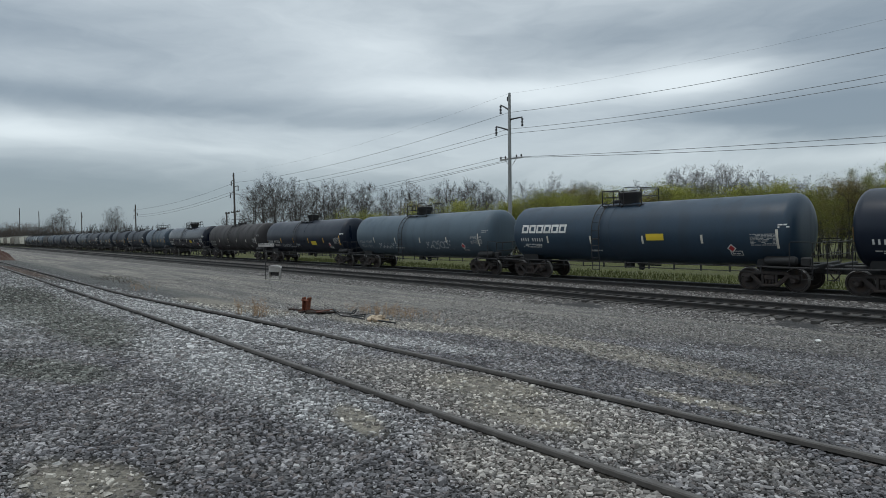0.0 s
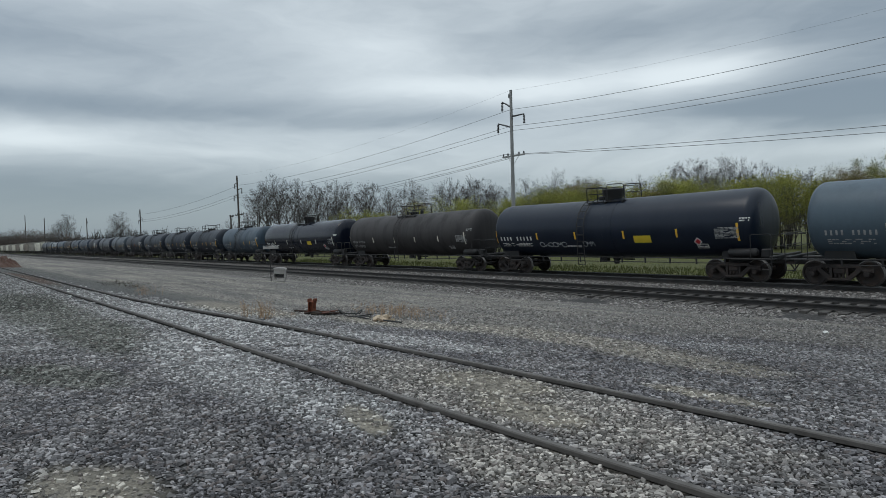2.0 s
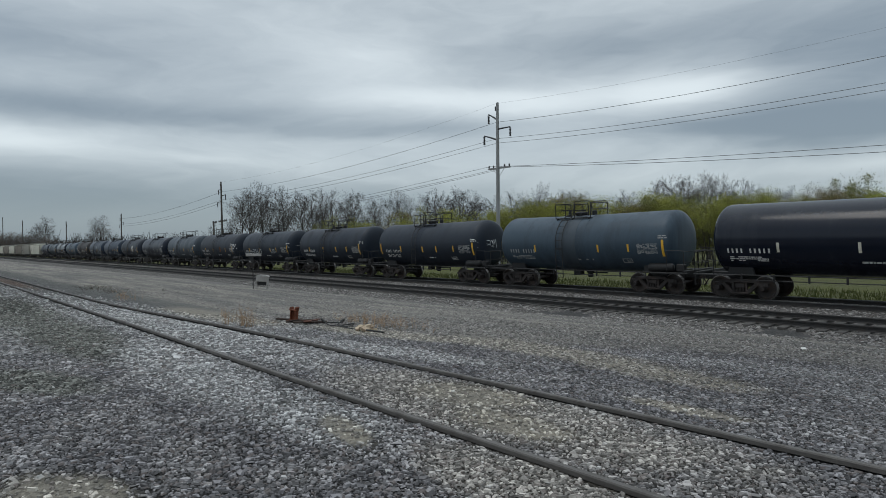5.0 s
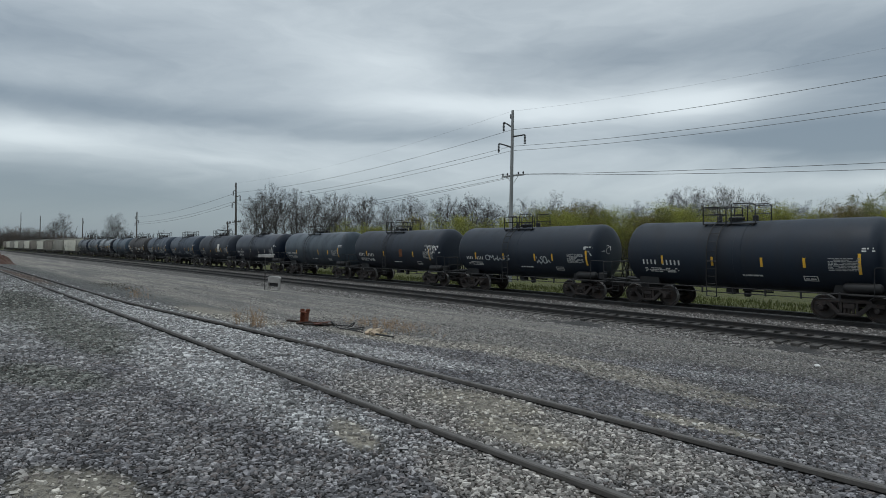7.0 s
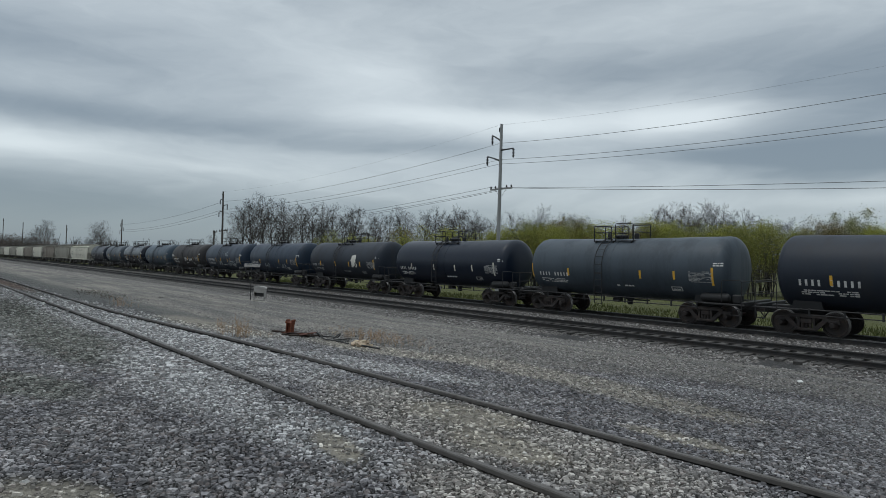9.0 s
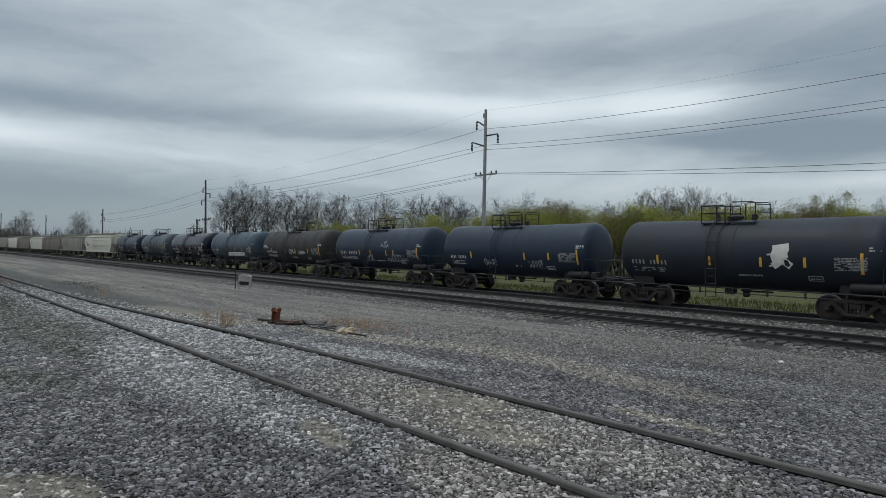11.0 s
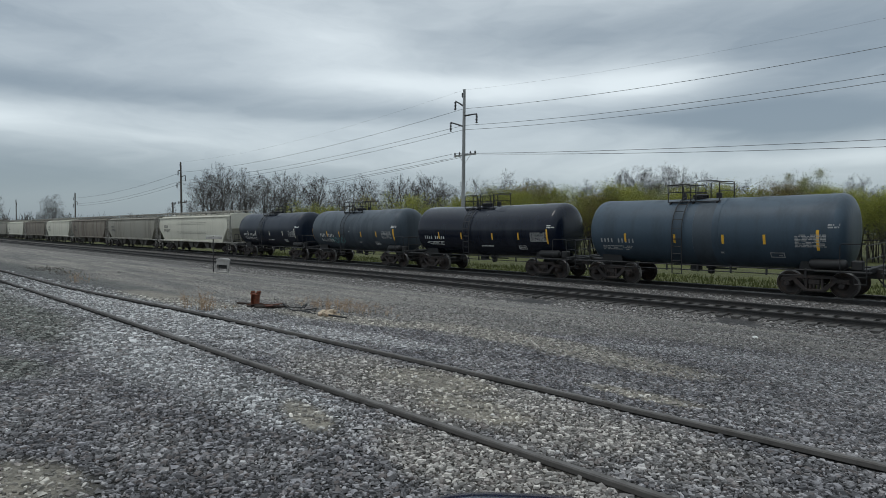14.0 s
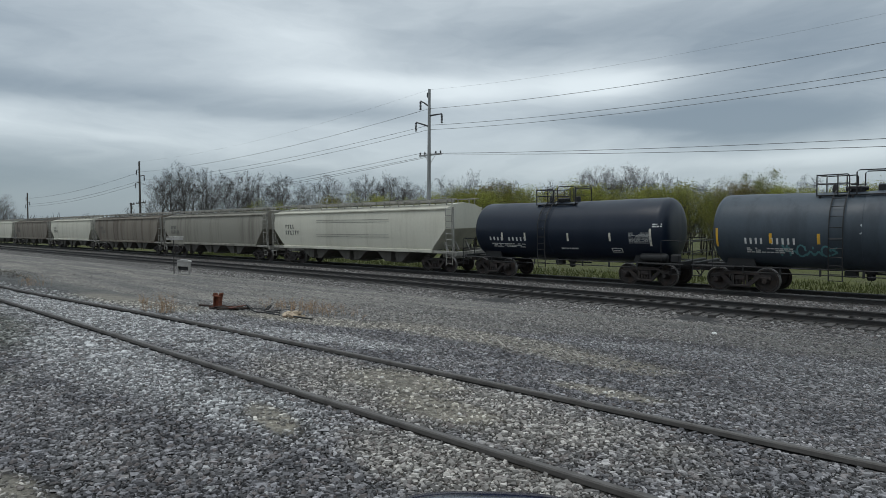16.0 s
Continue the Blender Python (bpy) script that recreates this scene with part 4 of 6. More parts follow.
BAND_MID = [(0.0, 0.5)]
STD = marks(0.8, 2.9, 5.2, 7.2, 8.75, 10.55)
LONG_STD = marks(1.0, 3.6, 6.3, 9.2, 12.0, 15.0)
CONSIST = [
    dict(paint=jet, label="black tank car with orange reflective stripes", bands=BAND_MID, stripes=LONG_STD, hood=1),
    dict(paint=navy_grey, label="blue-black tank car with bold white mark and yellow board", bands=[(-1.1, 0.5)], hood=1, platform=-0.55, yellow=False, stripes=marks(0.97, 3.65, 6.43, 9.35, 12.19, 15.23), mark=(1.74, 3.41), mark_z=1.98,
         boards=(("notice_board", 9.55, 10.43, 2.08, 2.38, placard_yellow, "yellow notice board"),)),
    dict(paint=pale_slate, label="faded grey tank car with faint graffiti scrawls", bands=[(-0.3, 0.45)], hood=1, platform=-0.3, yellow=False, stripes=LONG_STD, ink=dim_mark,
         tags=(("graffiti", 4.13, 6.56, 1.5, 1.95, 21, 6, tag_white, 0.05), ("graffiti", 9.80, 12.42, 1.5, 2.1, 22, 7, tag_white, 0.05))),
    dict(paint=jet, label="black tank car with yellow board and orange stripes", bands=[(0.5, 0.5)], hood=1, platform=0.0, stripes=marks(1.20, 4.35, 6.95, 9.84, 12.58, 15.27), mark=(1.54, 4.09), tall=0.28,
         tags=(("graffiti", 4.44, 6.26, 1.5, 1.82, 31, 6, tag_white, 0.04), ("graffiti", 7.36, 8.04, 1.55, 1.85, 32, 3, tag_white, 0.03)),
         boards=(("notice_board", 10.38, 11.28, 1.72, 2.05, placard_yellow, "yellow notice board"),)),
    dict(paint=brown, label="dirty dark brown tank car with pale stripes", bands=[(-0.5, 0.4)], platform=-0.3, yellow=False, stripes=marks(1.12, 4.58, 7.33, 9.83, 12.39, 15.02), ink=dim_mark),
    dict(paint=glossy, label="glossy black tank car with yellow board", bands=[(0.0, 0.5)], hood=1, yellow=False, stripes=LONG_STD,
         boards=(("notice_board", 10.38, 11.17, 1.85, 2.15, placard_yellow, "yellow notice board"),)),
    dict(paint=blue_grey, label="blue-grey tank car with a paler band", bands=[(0.5, 0.3)], stripes=marks(1.08, 3.62, 6.12, 7.61, 9.28, 11.02), mark=(1.83, 3.67), ink=dim_mark, ring=(5.75, 1.05, slate)),
    dict(paint=soot, label="sooty black tank car with graffiti at one end", bands=[(-0.4, 0.35)], stripes=marks(1.42, 3.74, 6.11, 7.50, 9.14, 10.88), mark=(2.00, 3.74), tags=(("graffiti", 11.11, 11.75, 2.1, 2.6, 71, 3, tag_white, 0.04),)),
    dict(paint=dull_black, label="dull black tank car with orange stripes", bands=[(0.2, 0.3)], stripes=STD, tall=0.28, mark=(1.92, 3.84)),
    dict(paint=soot, label="black tank car with white scrawled tags", bands=[(-0.1, 0.3)], stripes=marks(1.01, 2.72, 5.07, 7.46, 8.70, 10.91), mark=(1.90, 3.42),
         tags=(("graffiti", 3.58, 5.60, 1.85, 2.2, 91, 6, tag_white, 0.05), ("graffiti", 7.60, 8.52, 1.75, 2.2, 92, 4, tag_white, 0.05), ("graffiti", 10.89, 11.59, 2.2, 2.7, 93, 3, dim_mark, 0.04))),
    dict(paint=brown_black, label="rust-stained black tank car with white graffiti", bands=[(-0.2, 0.35)], stripes=STD, tall=0.3, mark=(1.82, 3.94),
         tags=(("graffiti", 10.07, 11.37, 2.1, 2.75, 101, 5, white_mark, 0.06),),
         boards=(("rust_patch", 7.16, 7.51, 1.95, 2.45, rust_patch, "orange rust patch"),)),
    dict(paint=slate, label="blue-grey tank car with white markings", bands=[(-0.5, 0.6)], stripes=marks(1.19, 3.56, 5.49, 7.63, 9.28, 10.98), mark=(1.70, 3.63)),
    dict(paint=jet, label="black tank car with white markings", bands=[(-0.1, 0.3)], stripes=STD, yellow=False),
    dict(paint=brown_black, label="grimy black tank car with torn white patch", bands=[(-0.2, 0.4)], stripes=STD, ink=dim_mark,
         tags=(("torn_patch", 7.50, 8.30, 2.2, 2.75, 131, 1, pale_patch, 0.30), ("torn_patch", 7.60, 8.25, 1.9, 2.5, 134, 1, pale_patch, 0.26))),
    dict(paint=blue_black, label="dark tank car with pale graffiti tags", bands=[(0.2, 0.9)], stripes=marks(1.04, 3.51, 5.94, 7.54, 9.15, 10.92), mark=(1.75, 3.12),
         tags=(("graffiti", 4.52, 5.42, 1.55, 1.95, 141, 5, tag_white, 0.04), ("graffiti", 7.80, 8.73, 1.45, 1.95, 142, 5, tag_white, 0.04))),
    dict(paint=blue_black, label="dark blue-black tank car with pale graffiti", bands=[(0.0, 0.3)], stripes=marks(1.19, 4.34, 5.69, 7.55, 8.34, 10.84), tall=0.31, mark=(1.87, 4.17), mark_z=1.92,
         tags=(("graffiti", 5.03, 6.13, 1.5, 2.0, 151, 4, tag_white, 0.05), ("graffiti", 7.49, 9.74, 1.5, 2.05, 152, 7, tag_white, 0.05), ("graffiti", 6.99, 7.84, 2.45, 2.9, 153, 3, tag_white, 0.04))),
    dict(paint=brown, label="brown-black tank car with white hand-sprayed tags", bands=[(-0.9, 0.3)], stripes=marks(1.03, 2.77, 5.33, 7.07, 9.10, 10.85), mark=(1.86, 3.80),
         tags=(("graffiti", 1.29, 2.25, 2.2, 2.55, 161, 3, white_mark, 0.05), ("graffiti", 6.03, 7.02, 1.85, 2.25, 162, 3, white_mark, 0.06), ("graffiti", 7.56, 8.60, 1.8, 2.15, 163, 4, white_mark, 0.06))),
    dict(paint=blue_grey, label="blue-grey tank car with pale stripes", bands=[(0.7, 0.3)], stripes=STD, ink=dim_mark, ring=(6.37, 0.8, slate)),
    dict(paint=glossy, label="glossy black tank car with white lettering", bands=[(-0.7, 0.4)], stripes=marks(0.97, 3.04, 4.90, 7.25, 9.07, 10.92), mark=(1.80, 3.57)),
    dict(paint=slate, label="grey tank car with faded teal graffiti", bands=[(0.4, 0.9)], stripes=marks(1.20, 3.13, 4.69, 7.29, 8.99, 10.80), mark=(2.22, 4.05), tall=0.3,
         tags=(("graffiti", 3.47, 5.28, 1.45, 1.9, 191, 7, tag_teal, 0.06), ("graffiti", 5.88, 6.79, 2.3, 2.7, 192, 3, tag_white, 0.04))),
    dict(paint=jet, label="deep black tank car with pale stripes", bands=[(-0.6, 0.3)], stripes=marks(1.04, 2.90, 4.31, 6.75, 8.90, 10.78), mark=(2.08, 4.47), yellow=False),
]
# where the couplers stand along the line at the start
COUPLINGS = [7.9, -8.8, -25.5, -42.3, -59.1, -75.8, -92.5, -104.75, -116.9, -128.95, -141.15, -153.55, -166.0, -178.3, -190.5, -202.8, -215.1, -227.3, -239.6, -251.95, -264.0, -276.3]
SKINS = []
for i, spec in enumerate(CONSIST):
    spec["length"] = round(COUPLINGS[i] - COUPLINGS[i + 1], 2)
    spec["east"] = COUPLINGS[i]
    if i < 6:
        spec["radius"], spec["zc"] = 1.44, 2.40
    else:
        spec.setdefault("platform", -0.45)
    SKINS.append(tank_car(spec))
    east = COUPLINGS[i + 1]


def big_logo(car, skin):
    """The large white company mark, kept as plain outlined blocks."""
    g = Geo()
    x, z, tall, wide, t = 0.95, 2.45, 0.44, 0.46, 0.11
    for k in range(6):
        a = x + k * (wide + 0.06)
        skin.patch(g, a, a + t, z, z + tall, lean=0.05)
        skin.patch(g, a + wide - t, a + wide, z, z + tall, lean=0.05)
        skin.patch(g, a + t, a + wide - t + 0.05, z + tall - t, z + tall)
        skin.patch(g, a + t, a + wide - t, z, z + t)
    part("company_mark", g.mesh("company_mark", white_mark, smooth=False), car, "bold white blocks of a company mark")


big_logo(*SKINS[1])

# ---- covered hoppers at the tail ----


def hopper_paint(name, color, grime, amount):
    return paint(name, color, 0.75, 0.0, 0.16, 2.5, grime, amount, streak=True)


def hopper_body_mesh(length, paint_):
    """Bulged side sheets, sloped end sheets and a low arched roof."""
    g = Geo()
    h = length / 2 - 0.85
    ring = [(-1.50, 1.28), (-1.56, 1.55), (-1.60, 2.45), (-1.58, 3.0), (-1.50, 3.45), (-1.44, 3.60), (-0.9, 3.80), (0, 3.90), (0.9, 3.80), (1.44, 3.60), (1.50, 3.45), (1.58, 3.0), (1.60, 2.45), (1.56, 1.55), (1.50, 1.28)]
    cut = {1.28: 1.15, 1.55: 0.885}
    verts, n = [], len(ring)
    xs = np.linspace(-1, 1, 17)
    for t in xs:
        for y, z in ring:
            inset = cut.get(z, 0.0)
            verts.append((t * (h - inset), y, z))
    faces = []
    for i in range(len(xs) - 1):
        for k in range(n - 1):
            faces.append((i * n + k, (i + 1) * n + k, (i + 1) * n + k + 1, i * n + k + 1))
        faces.append((i * n + n - 1, (i + 1) * n + n - 1, (i + 1) * n, i * n))
    faces = [tuple(reversed(f)) for f in faces]
    last = (len(xs) - 1) * n
    upper, slope = list(range(2, n - 2)), [0, 1, 2, n - 3, n - 2, n - 1]
    for ring_ in (upper, slope):
        faces.append(tuple(ring_))
        faces.append(tuple(last + k for k in reversed(ring_)))
    g.put(verts, faces)
    return g.mesh("body", paint_, sharp=30)


def hopper_frame(car, length, paint_):
    """Chords, sills, discharge chutes and end framing, each a part."""
    half = length / 2
    h = half - 0.85
    key = "%.1f" % length + paint_.name
    chord = cached("chord" + key, lambda: Geo().box((0, 0, 3.57), (2 * h, 0.10, 0.10), 0.02).mesh("top_chord", paint_, smooth=False))
    sill = cached("hsill" + key, lambda: Geo().box((0, 0, 1.22), (2 * h - 2.2, 0.12, 0.18), 0.02).mesh("side_sill", paint_, smooth=False))
    chute = cached("chute", lambda: Geo().slab([(0.25, 0.52), (0.75, 0.52), (1.75, 1.26), (0.15, 1.26)], -1.30, 1.30).mesh("discharge_chute", dusty_bay, smooth=False))
    gate = cached("gate", lambda: Geo().box((0.5, 0, 0.47), (0.75, 1.5, 0.14), 0.02).mesh("outlet_gate", dusty_bay, smooth=False))
    stub = cached("hstub", lambda: Geo().box((0, 0, 0.95), (2.3, 0.40, 0.36), 0.03).mesh("stub_sill", hopper_frame_paint, smooth=False))
    end = cached("hend", lambda: Geo().box((0, 0, 1.08), (0.20, 2.9, 0.26), 0.03).mesh("end_sill", hopper_frame_paint, smooth=False))
    beam = cached("hbeam", lambda: Geo().box((0, 0, 1.18), (1.9, 0.12, 0.16), 0.02).mesh("end_beam", hopper_frame_paint, smooth=False))
    post = cached("hpost", lambda: Geo().box((0, 0, 2.42), (0.09, 0.09, 2.45), 0.02).mesh("corner_post", hopper_frame_paint, smooth=False))
    strut = cached("hstrut", lambda: Geo().box((0, 0, 0), (0.10, 0.10, 1.5), 0.01).mesh("slope_strut", hopper_frame_paint, smooth=False))
    for e in (-1, 1):
        part("top_chord", chord, car, m=pose(0, e * 1.53, 0))
        part("side_sill", sill, car, m=pose(0, e * 1.54, 0))
    for x in (-4.0, 0.0, 4.0):
        for r in (0, 180):
            part("discharge_chute", chute, car, m=pose(x, 0, 0, 0, 0, r))
            part("outlet_gate", gate, car, m=pose(x, 0, 0, 0, 0, r))
    for s in (-1, 1):
        part("stub_sill", stub, car, m=pose(s * (half - 1.3), 0, 0))
        part("end_sill", end, car, m=pose(s * (half - 0.32), 0, 0))
        for e in (-1, 1):
            part("end_beam", beam, car, m=pose(s * (half - 1.3), e * 1.45, 0))
            part("corner_post", post, car, m=pose(s * (half - 0.40), e * 1.42, 0))
        for e in (-0.9, 0.0, 0.9):
            part("slope_strut", strut, car, m=pose(s * (half - 1.7), e, 1.85, 0, -s * 30, 0))


def hopper_ladder_mesh(length, s, e):
    g = Geo()
    half = length / 2
    for x in (half - 0.42, half - 0.86):
        g.tube([(s * x, e * 1.53, 0.5), (s * x, e * 1.53, 3.62)], 0.02, 5)
    for k in range(10):
        z = 0.56 + k * 0.33
        g.tube([(s * (half - 0.42), e * 1.54, z), (s * (half - 0.86), e * 1.54, z)], 0.016, 5)
    return g.mesh("ladder", hopper_frame_paint)


def hopper_top_mesh(length):
    """Roof walk and hatches with the low side rail that carries them."""
    g = Geo()
    half = length / 2
    for y in (-0.95, 0.95):
        g.box((0, y, 4.10), (2 * half - 1.5, 0.50, 0.05), 0.01)
    k = -half + 1.0
    while k < half - 0.9:
        for e in (-1, 1):
            g.box((k, e * 1.18, 3.95), (0.06, 0.06, 0.36), 0.01)
            g.box((k, e * 0.72, 3.97), (0.06, 0.06, 0.30), 0.01)
        k += 1.3
    g.box((0, 0, 4.02), (2 * half - 3.6, 0.55, 0.16), 0.03)
    for i in range(9):
        g.box((-half + 2.6 + i * (2 * half - 5.2) / 8, 0, 4.12), (0.16, 0.7, 0.08), 0.02)
    return g.mesh("roof_walk", hopper_frame_paint, smooth=False)


dusty_bay = paint("dusty_hopper_bay", (0.085, 0.08, 0.07), 0.85, 0.0, 0.3, 0.8, (0.06, 0.052, 0.045), 0.6, streak=True)
hopper_frame_paint = paint("grimy_hopper_frame", (0.30, 0.29, 0.26), 0.75, 0.0, 0.25, 0.6, (0.09, 0.08, 0.07), 0.6)
cream = hopper_paint("cream_hopper_paint", (0.53, 0.515, 0.435), (0.31, 0.29, 0.23), 0.35)
grey_dirty = hopper_paint("dirty_grey_hopper_paint", (0.246, 0.235, 0.197), (0.11, 0.092, 0.075), 0.6)
brown_dirty = hopper_paint("brown_streaked_hopper_paint", (0.176, 0.154, 0.123), (0.075, 0.056, 0.044), 0.72)
HOPPERS = [(19.0, cream, "clean cream covered hopper car"), (19.4, grey_dirty, "dirty grey covered hopper car"), (19.4, brown_dirty, "brown-streaked covered hopper car"),
           (17.8, cream, "pale cream covered hopper car"), (19.6, brown_dirty, "rust-streaked covered hopper car"), (19.4, cream, "pale covered hopper car"),
           (19.4, grey_dirty, "dusty grey covered hopper car"), (19.4, cream, "pale covered hopper car"), (19.4, grey_dirty, "dusty grey covered hopper car"),
           (19.4, cream, "pale covered hopper car"), (19.4, brown_dirty, "rust-streaked covered hopper car")]


def hopper_car(length, paint_, label, east_, first):
    xc = east_ - length / 2
    car = thing("hopper_car", label, "hopper car", on_track(xc), "hopper cars of the train")
    key = "%.1f" % length
    part("body", cached("hbody" + key + paint_.name, lambda: hopper_body_mesh(length, paint_)), car)
    hopper_frame(car, length, paint_)
    for s in (-1, 1):
        for e in (-1, 1):
            part("ladder", cached("hlad%d%d" % (s, e) + key, lambda: hopper_ladder_mesh(length, s, e)), car)
    part("roof_walk", cached("htop" + key, lambda: hopper_top_mesh(length)), car)
    for s in (-1, 1):
        truck(car, s * (length / 2 - 2.2))
        part("coupler", cached("coupler", coupler_mesh), car, m=pose(s * (length / 2 - 0.1), 0, 0, 0, 0, 0 if s > 0 else 180))
    rnd = random.Random(int(-east_))
    g = Geo()
    half = length / 2
    for row, count in ((2.52, 4), (2.10, 6)):
        for k in range(count):
            a = -half + 2.4 + k * 0.30
            g.box((a, -1.612, row + 0.13), (0.07, 0.012, 0.28))
            g.box((a + 0.09, -1.612, row + (0.24 if rnd.random() < 0.5 else 0.02)), (0.12, 0.012, 0.05))
    for z in (3.05, 2.90, 2.12, 1.98):
        if first:
            g.box((0.3, -1.592 - 0.008 * (z < 2.9), z), (7.4, 0.016, 0.014))
    part("lettering", g.mesh("lettering", soot_ink, smooth=False), car, "dark stencilled markings")["kind"] = "stuff"
    CARS.append((car, xc))


soot_ink = paint("dark_stencil_ink", (0.10, 0.10, 0.095), 0.8, 0.0, 0.2, 0.4)
for i, (length, paint_, label) in enumerate(HOPPERS):
    hopper_car(length, paint_, label, east, i == 0)
    east -= length

# ---- power line behind the train ----


def insulator_string(x, z_top, z_low):
    g = Geo()
    prof = []
    n = 6
    for k in range(n):
        a = z_low + (z_top - z_low) * k / n
        d = (z_top - z_low) / n
        prof += [(a, 0.03), (a + d * 0.25, 0.11), (a + d * 0.75, 0.10), (a + d * 0.9, 0.03)]
    g.lathe(prof, 8, "z", (x, 0, 0))
    return g.mesh("insulator", insulator_dark)


def power_pole(x, y, base, top, arms, low_arm, mat_, label, lean=0.0):
    """arms: (height, reach, rise at the root, depth of the insulators)."""
    p = thing("utility_pole", label, "utility pole", pose(x, y, base, 0, lean, 0), "poles of the power line")
    h = top - base
    r0, r1 = (0.21, 0.125) if h > 14 else (0.20, 0.12)
    part("shaft", Geo().tube([(0, 0, -0.3), (0, 0, h * 0.5), (0, 0, h)], [r0, (r0 + r1) / 2, r1], 12).mesh("shaft", mat_), p)
    g = Geo().lathe([(h - 0.75, 0.05), (h - 0.7, 0.12), (h - 0.35, 0.12), (h - 0.3, 0.05)], 8, "z", (-0.17, 0, 0))
    part("top_bracket", g.mesh("top_bracket", insulator_dark), p)
    for z, reach, rise, drop in arms:
        s = 1 if reach > 0 else -1
        path = [(s * 0.10, 0, z - base - rise), (reach * 0.55, 0, z - base - rise * 0.45), (reach, 0, z - base)]
        arm = part("arm", Geo().tube(path, [0.085, 0.07, 0.055], 8).mesh("arm", mat_ if mat_ is pole_wood else insulator_dark), p)
        part("insulator", insulator_string(reach, z - base - 0.05, z - base - drop), arm)
    if low_arm:
        z, half = low_arm
        bar = part("crossarm", Geo().box((0, 0.16, z - base), (2 * half, 0.12, 0.15), 0.015).mesh("crossarm", mat_, smooth=False), p)
        for d in (-0.92, -0.5, 0.5, 0.92):
            part("pin_insulator", Geo().lathe([(0.06, 0.03), (0.12, 0.07), (0.22, 0.08), (0.30, 0.04)], 8, "z", (d * half, 0.16, z - base)).mesh("pin_insulator", insulator_dark), bar)
        g = Geo()
        for s in (-1, 1):
            g.tube([(s * half * 0.55, 0.12, z - base), (s * 0.08, 0.12, z - base - 0.75)], 0.02, 5)
        part("brace", g.mesh("brace", mat_), bar)
    return p


PY = 42.0
X0, X1, X2, X3, X4 = 26.0, -40.9, -107.4, -173.9, -245.0
power_pole(X1, PY, -1.25, 14.65, [(13.72, -1.15, 0.6, 0.86), (12.2, 1.6, 0.0, 0.85), (11.79, -1.75, 0.55, 0.87)], (8.60, 1.42), pole_grey, "tall weathered grey pole with offset arms and insulators", 0.3)
POLE2 = [(11.6, -1.2, 0.0, 0.8), (10.5, 1.9, 0.0, 0.9), (9.5, -1.75, 0.0, 0.85)]
power_pole(X2, PY, -1.25, 12.95, POLE2, (6.1, 1.9), pole_wood, "dark wooden pole with offset arms behind the train", -1.7)
power_pole(X3, PY, -1.25, 10.4, [(9.3, -1.2, 0, 0.7), (8.2, 1.8, 0, 0.8), (7.6, -1.7, 0, 0.8)], None, pole_wood, "distant dark wooden pole with arms")
power_pole(X4, PY, -1.25, 11.0, [(9.8, 1.2, 0, 0.7)], None, pole_wood, "distant dark wooden pole")
power_pole(-288.0, 34.8, -1.25, 12.8, [], None, pole_wood, "distant bare wooden pole")
power_pole(-328.0, 32.5, -1.25, 15.6, [], None, pole_wood, "distant bare wooden pole")
power_pole(-113.0, 42.6, -1.25, 6.3, [], (6.0, 0.95), pole_wood, "short dark pole with double crossarm behind the train")
power_pole(X0, PY, -1.25, 15.8, [(14.9, -1.15, 0.6, 0.86), (13.3, 1.6, 0.0, 0.85), (12.9, -1.75, 0.55, 0.87)], (6.0, 1.42), pole_grey, "tall weathered grey pole with offset arms")


def wire(xa, za, xb, zb, sag, y=PY, r=0.017):
    pts = []
    for k in range(25):
        u = k / 24
        pts.append((xa + (xb - xa) * u, y, za + (zb - za) * u - 4 * sag * u * (1 - u)))
    tagged(new("power_line", Geo().tube(pts, r, 5).mesh("power_line", cable)), "thin sagging overhead cable between poles", "power line", "overhead cables")


for za, zb, zc_, right, left in ((12.86, 14.1, 11.8, 1.6, 0.93), (11.33, 12.5, 10.4, 1.55, 0.75), (10.92, 12.0, 9.9, 1.5, 0.75)):
    wire(X1, za, X0, zb, right)
    wire(X1, za, X2, zc_ - 0.6, left)
    wire(X2, zc_ - 0.6, X3, zc_ - 2.7, 0.8, r=0.022)
wire(X1, 14.6, X0, 15.7, 1.7, r=0.005)
wire(X1, 14.6, X2, 12.9, 1.0, r=0.005)
for k, (za, zb, zc_) in enumerate(((8.85, 5.9, 6.2), (8.6, 5.2, 6.0))):
    wire(X1 - 1.2 + 2.4 * k, za, X0, zb, 0.63, PY + 0.16, 0.018)
    wire(X1 - 1.2 + 2.0 * k, za, X2, zc_, 0.5, PY + 0.16, 0.016)
wire(X1, 8.4, X2, 5.6, 0.5, PY, 0.016)

# ---- trees and brush ----
bark = paint("grey_bark", (0.030, 0.027, 0.025), 0.9, 0.0, 0.3, 0.6, (0.13, 0.12, 0.11), 0.4)
twig = paint("fine_bare_twigs", (0.050, 0.045, 0.042), 0.9, 0.0, 0.3, 0.8, random_tint=0.25)
red_twig = paint("reddish_bare_twigs", (0.085, 0.065, 0.052), 0.9, 0.0, 0.3, 0.8, random_tint=0.25)


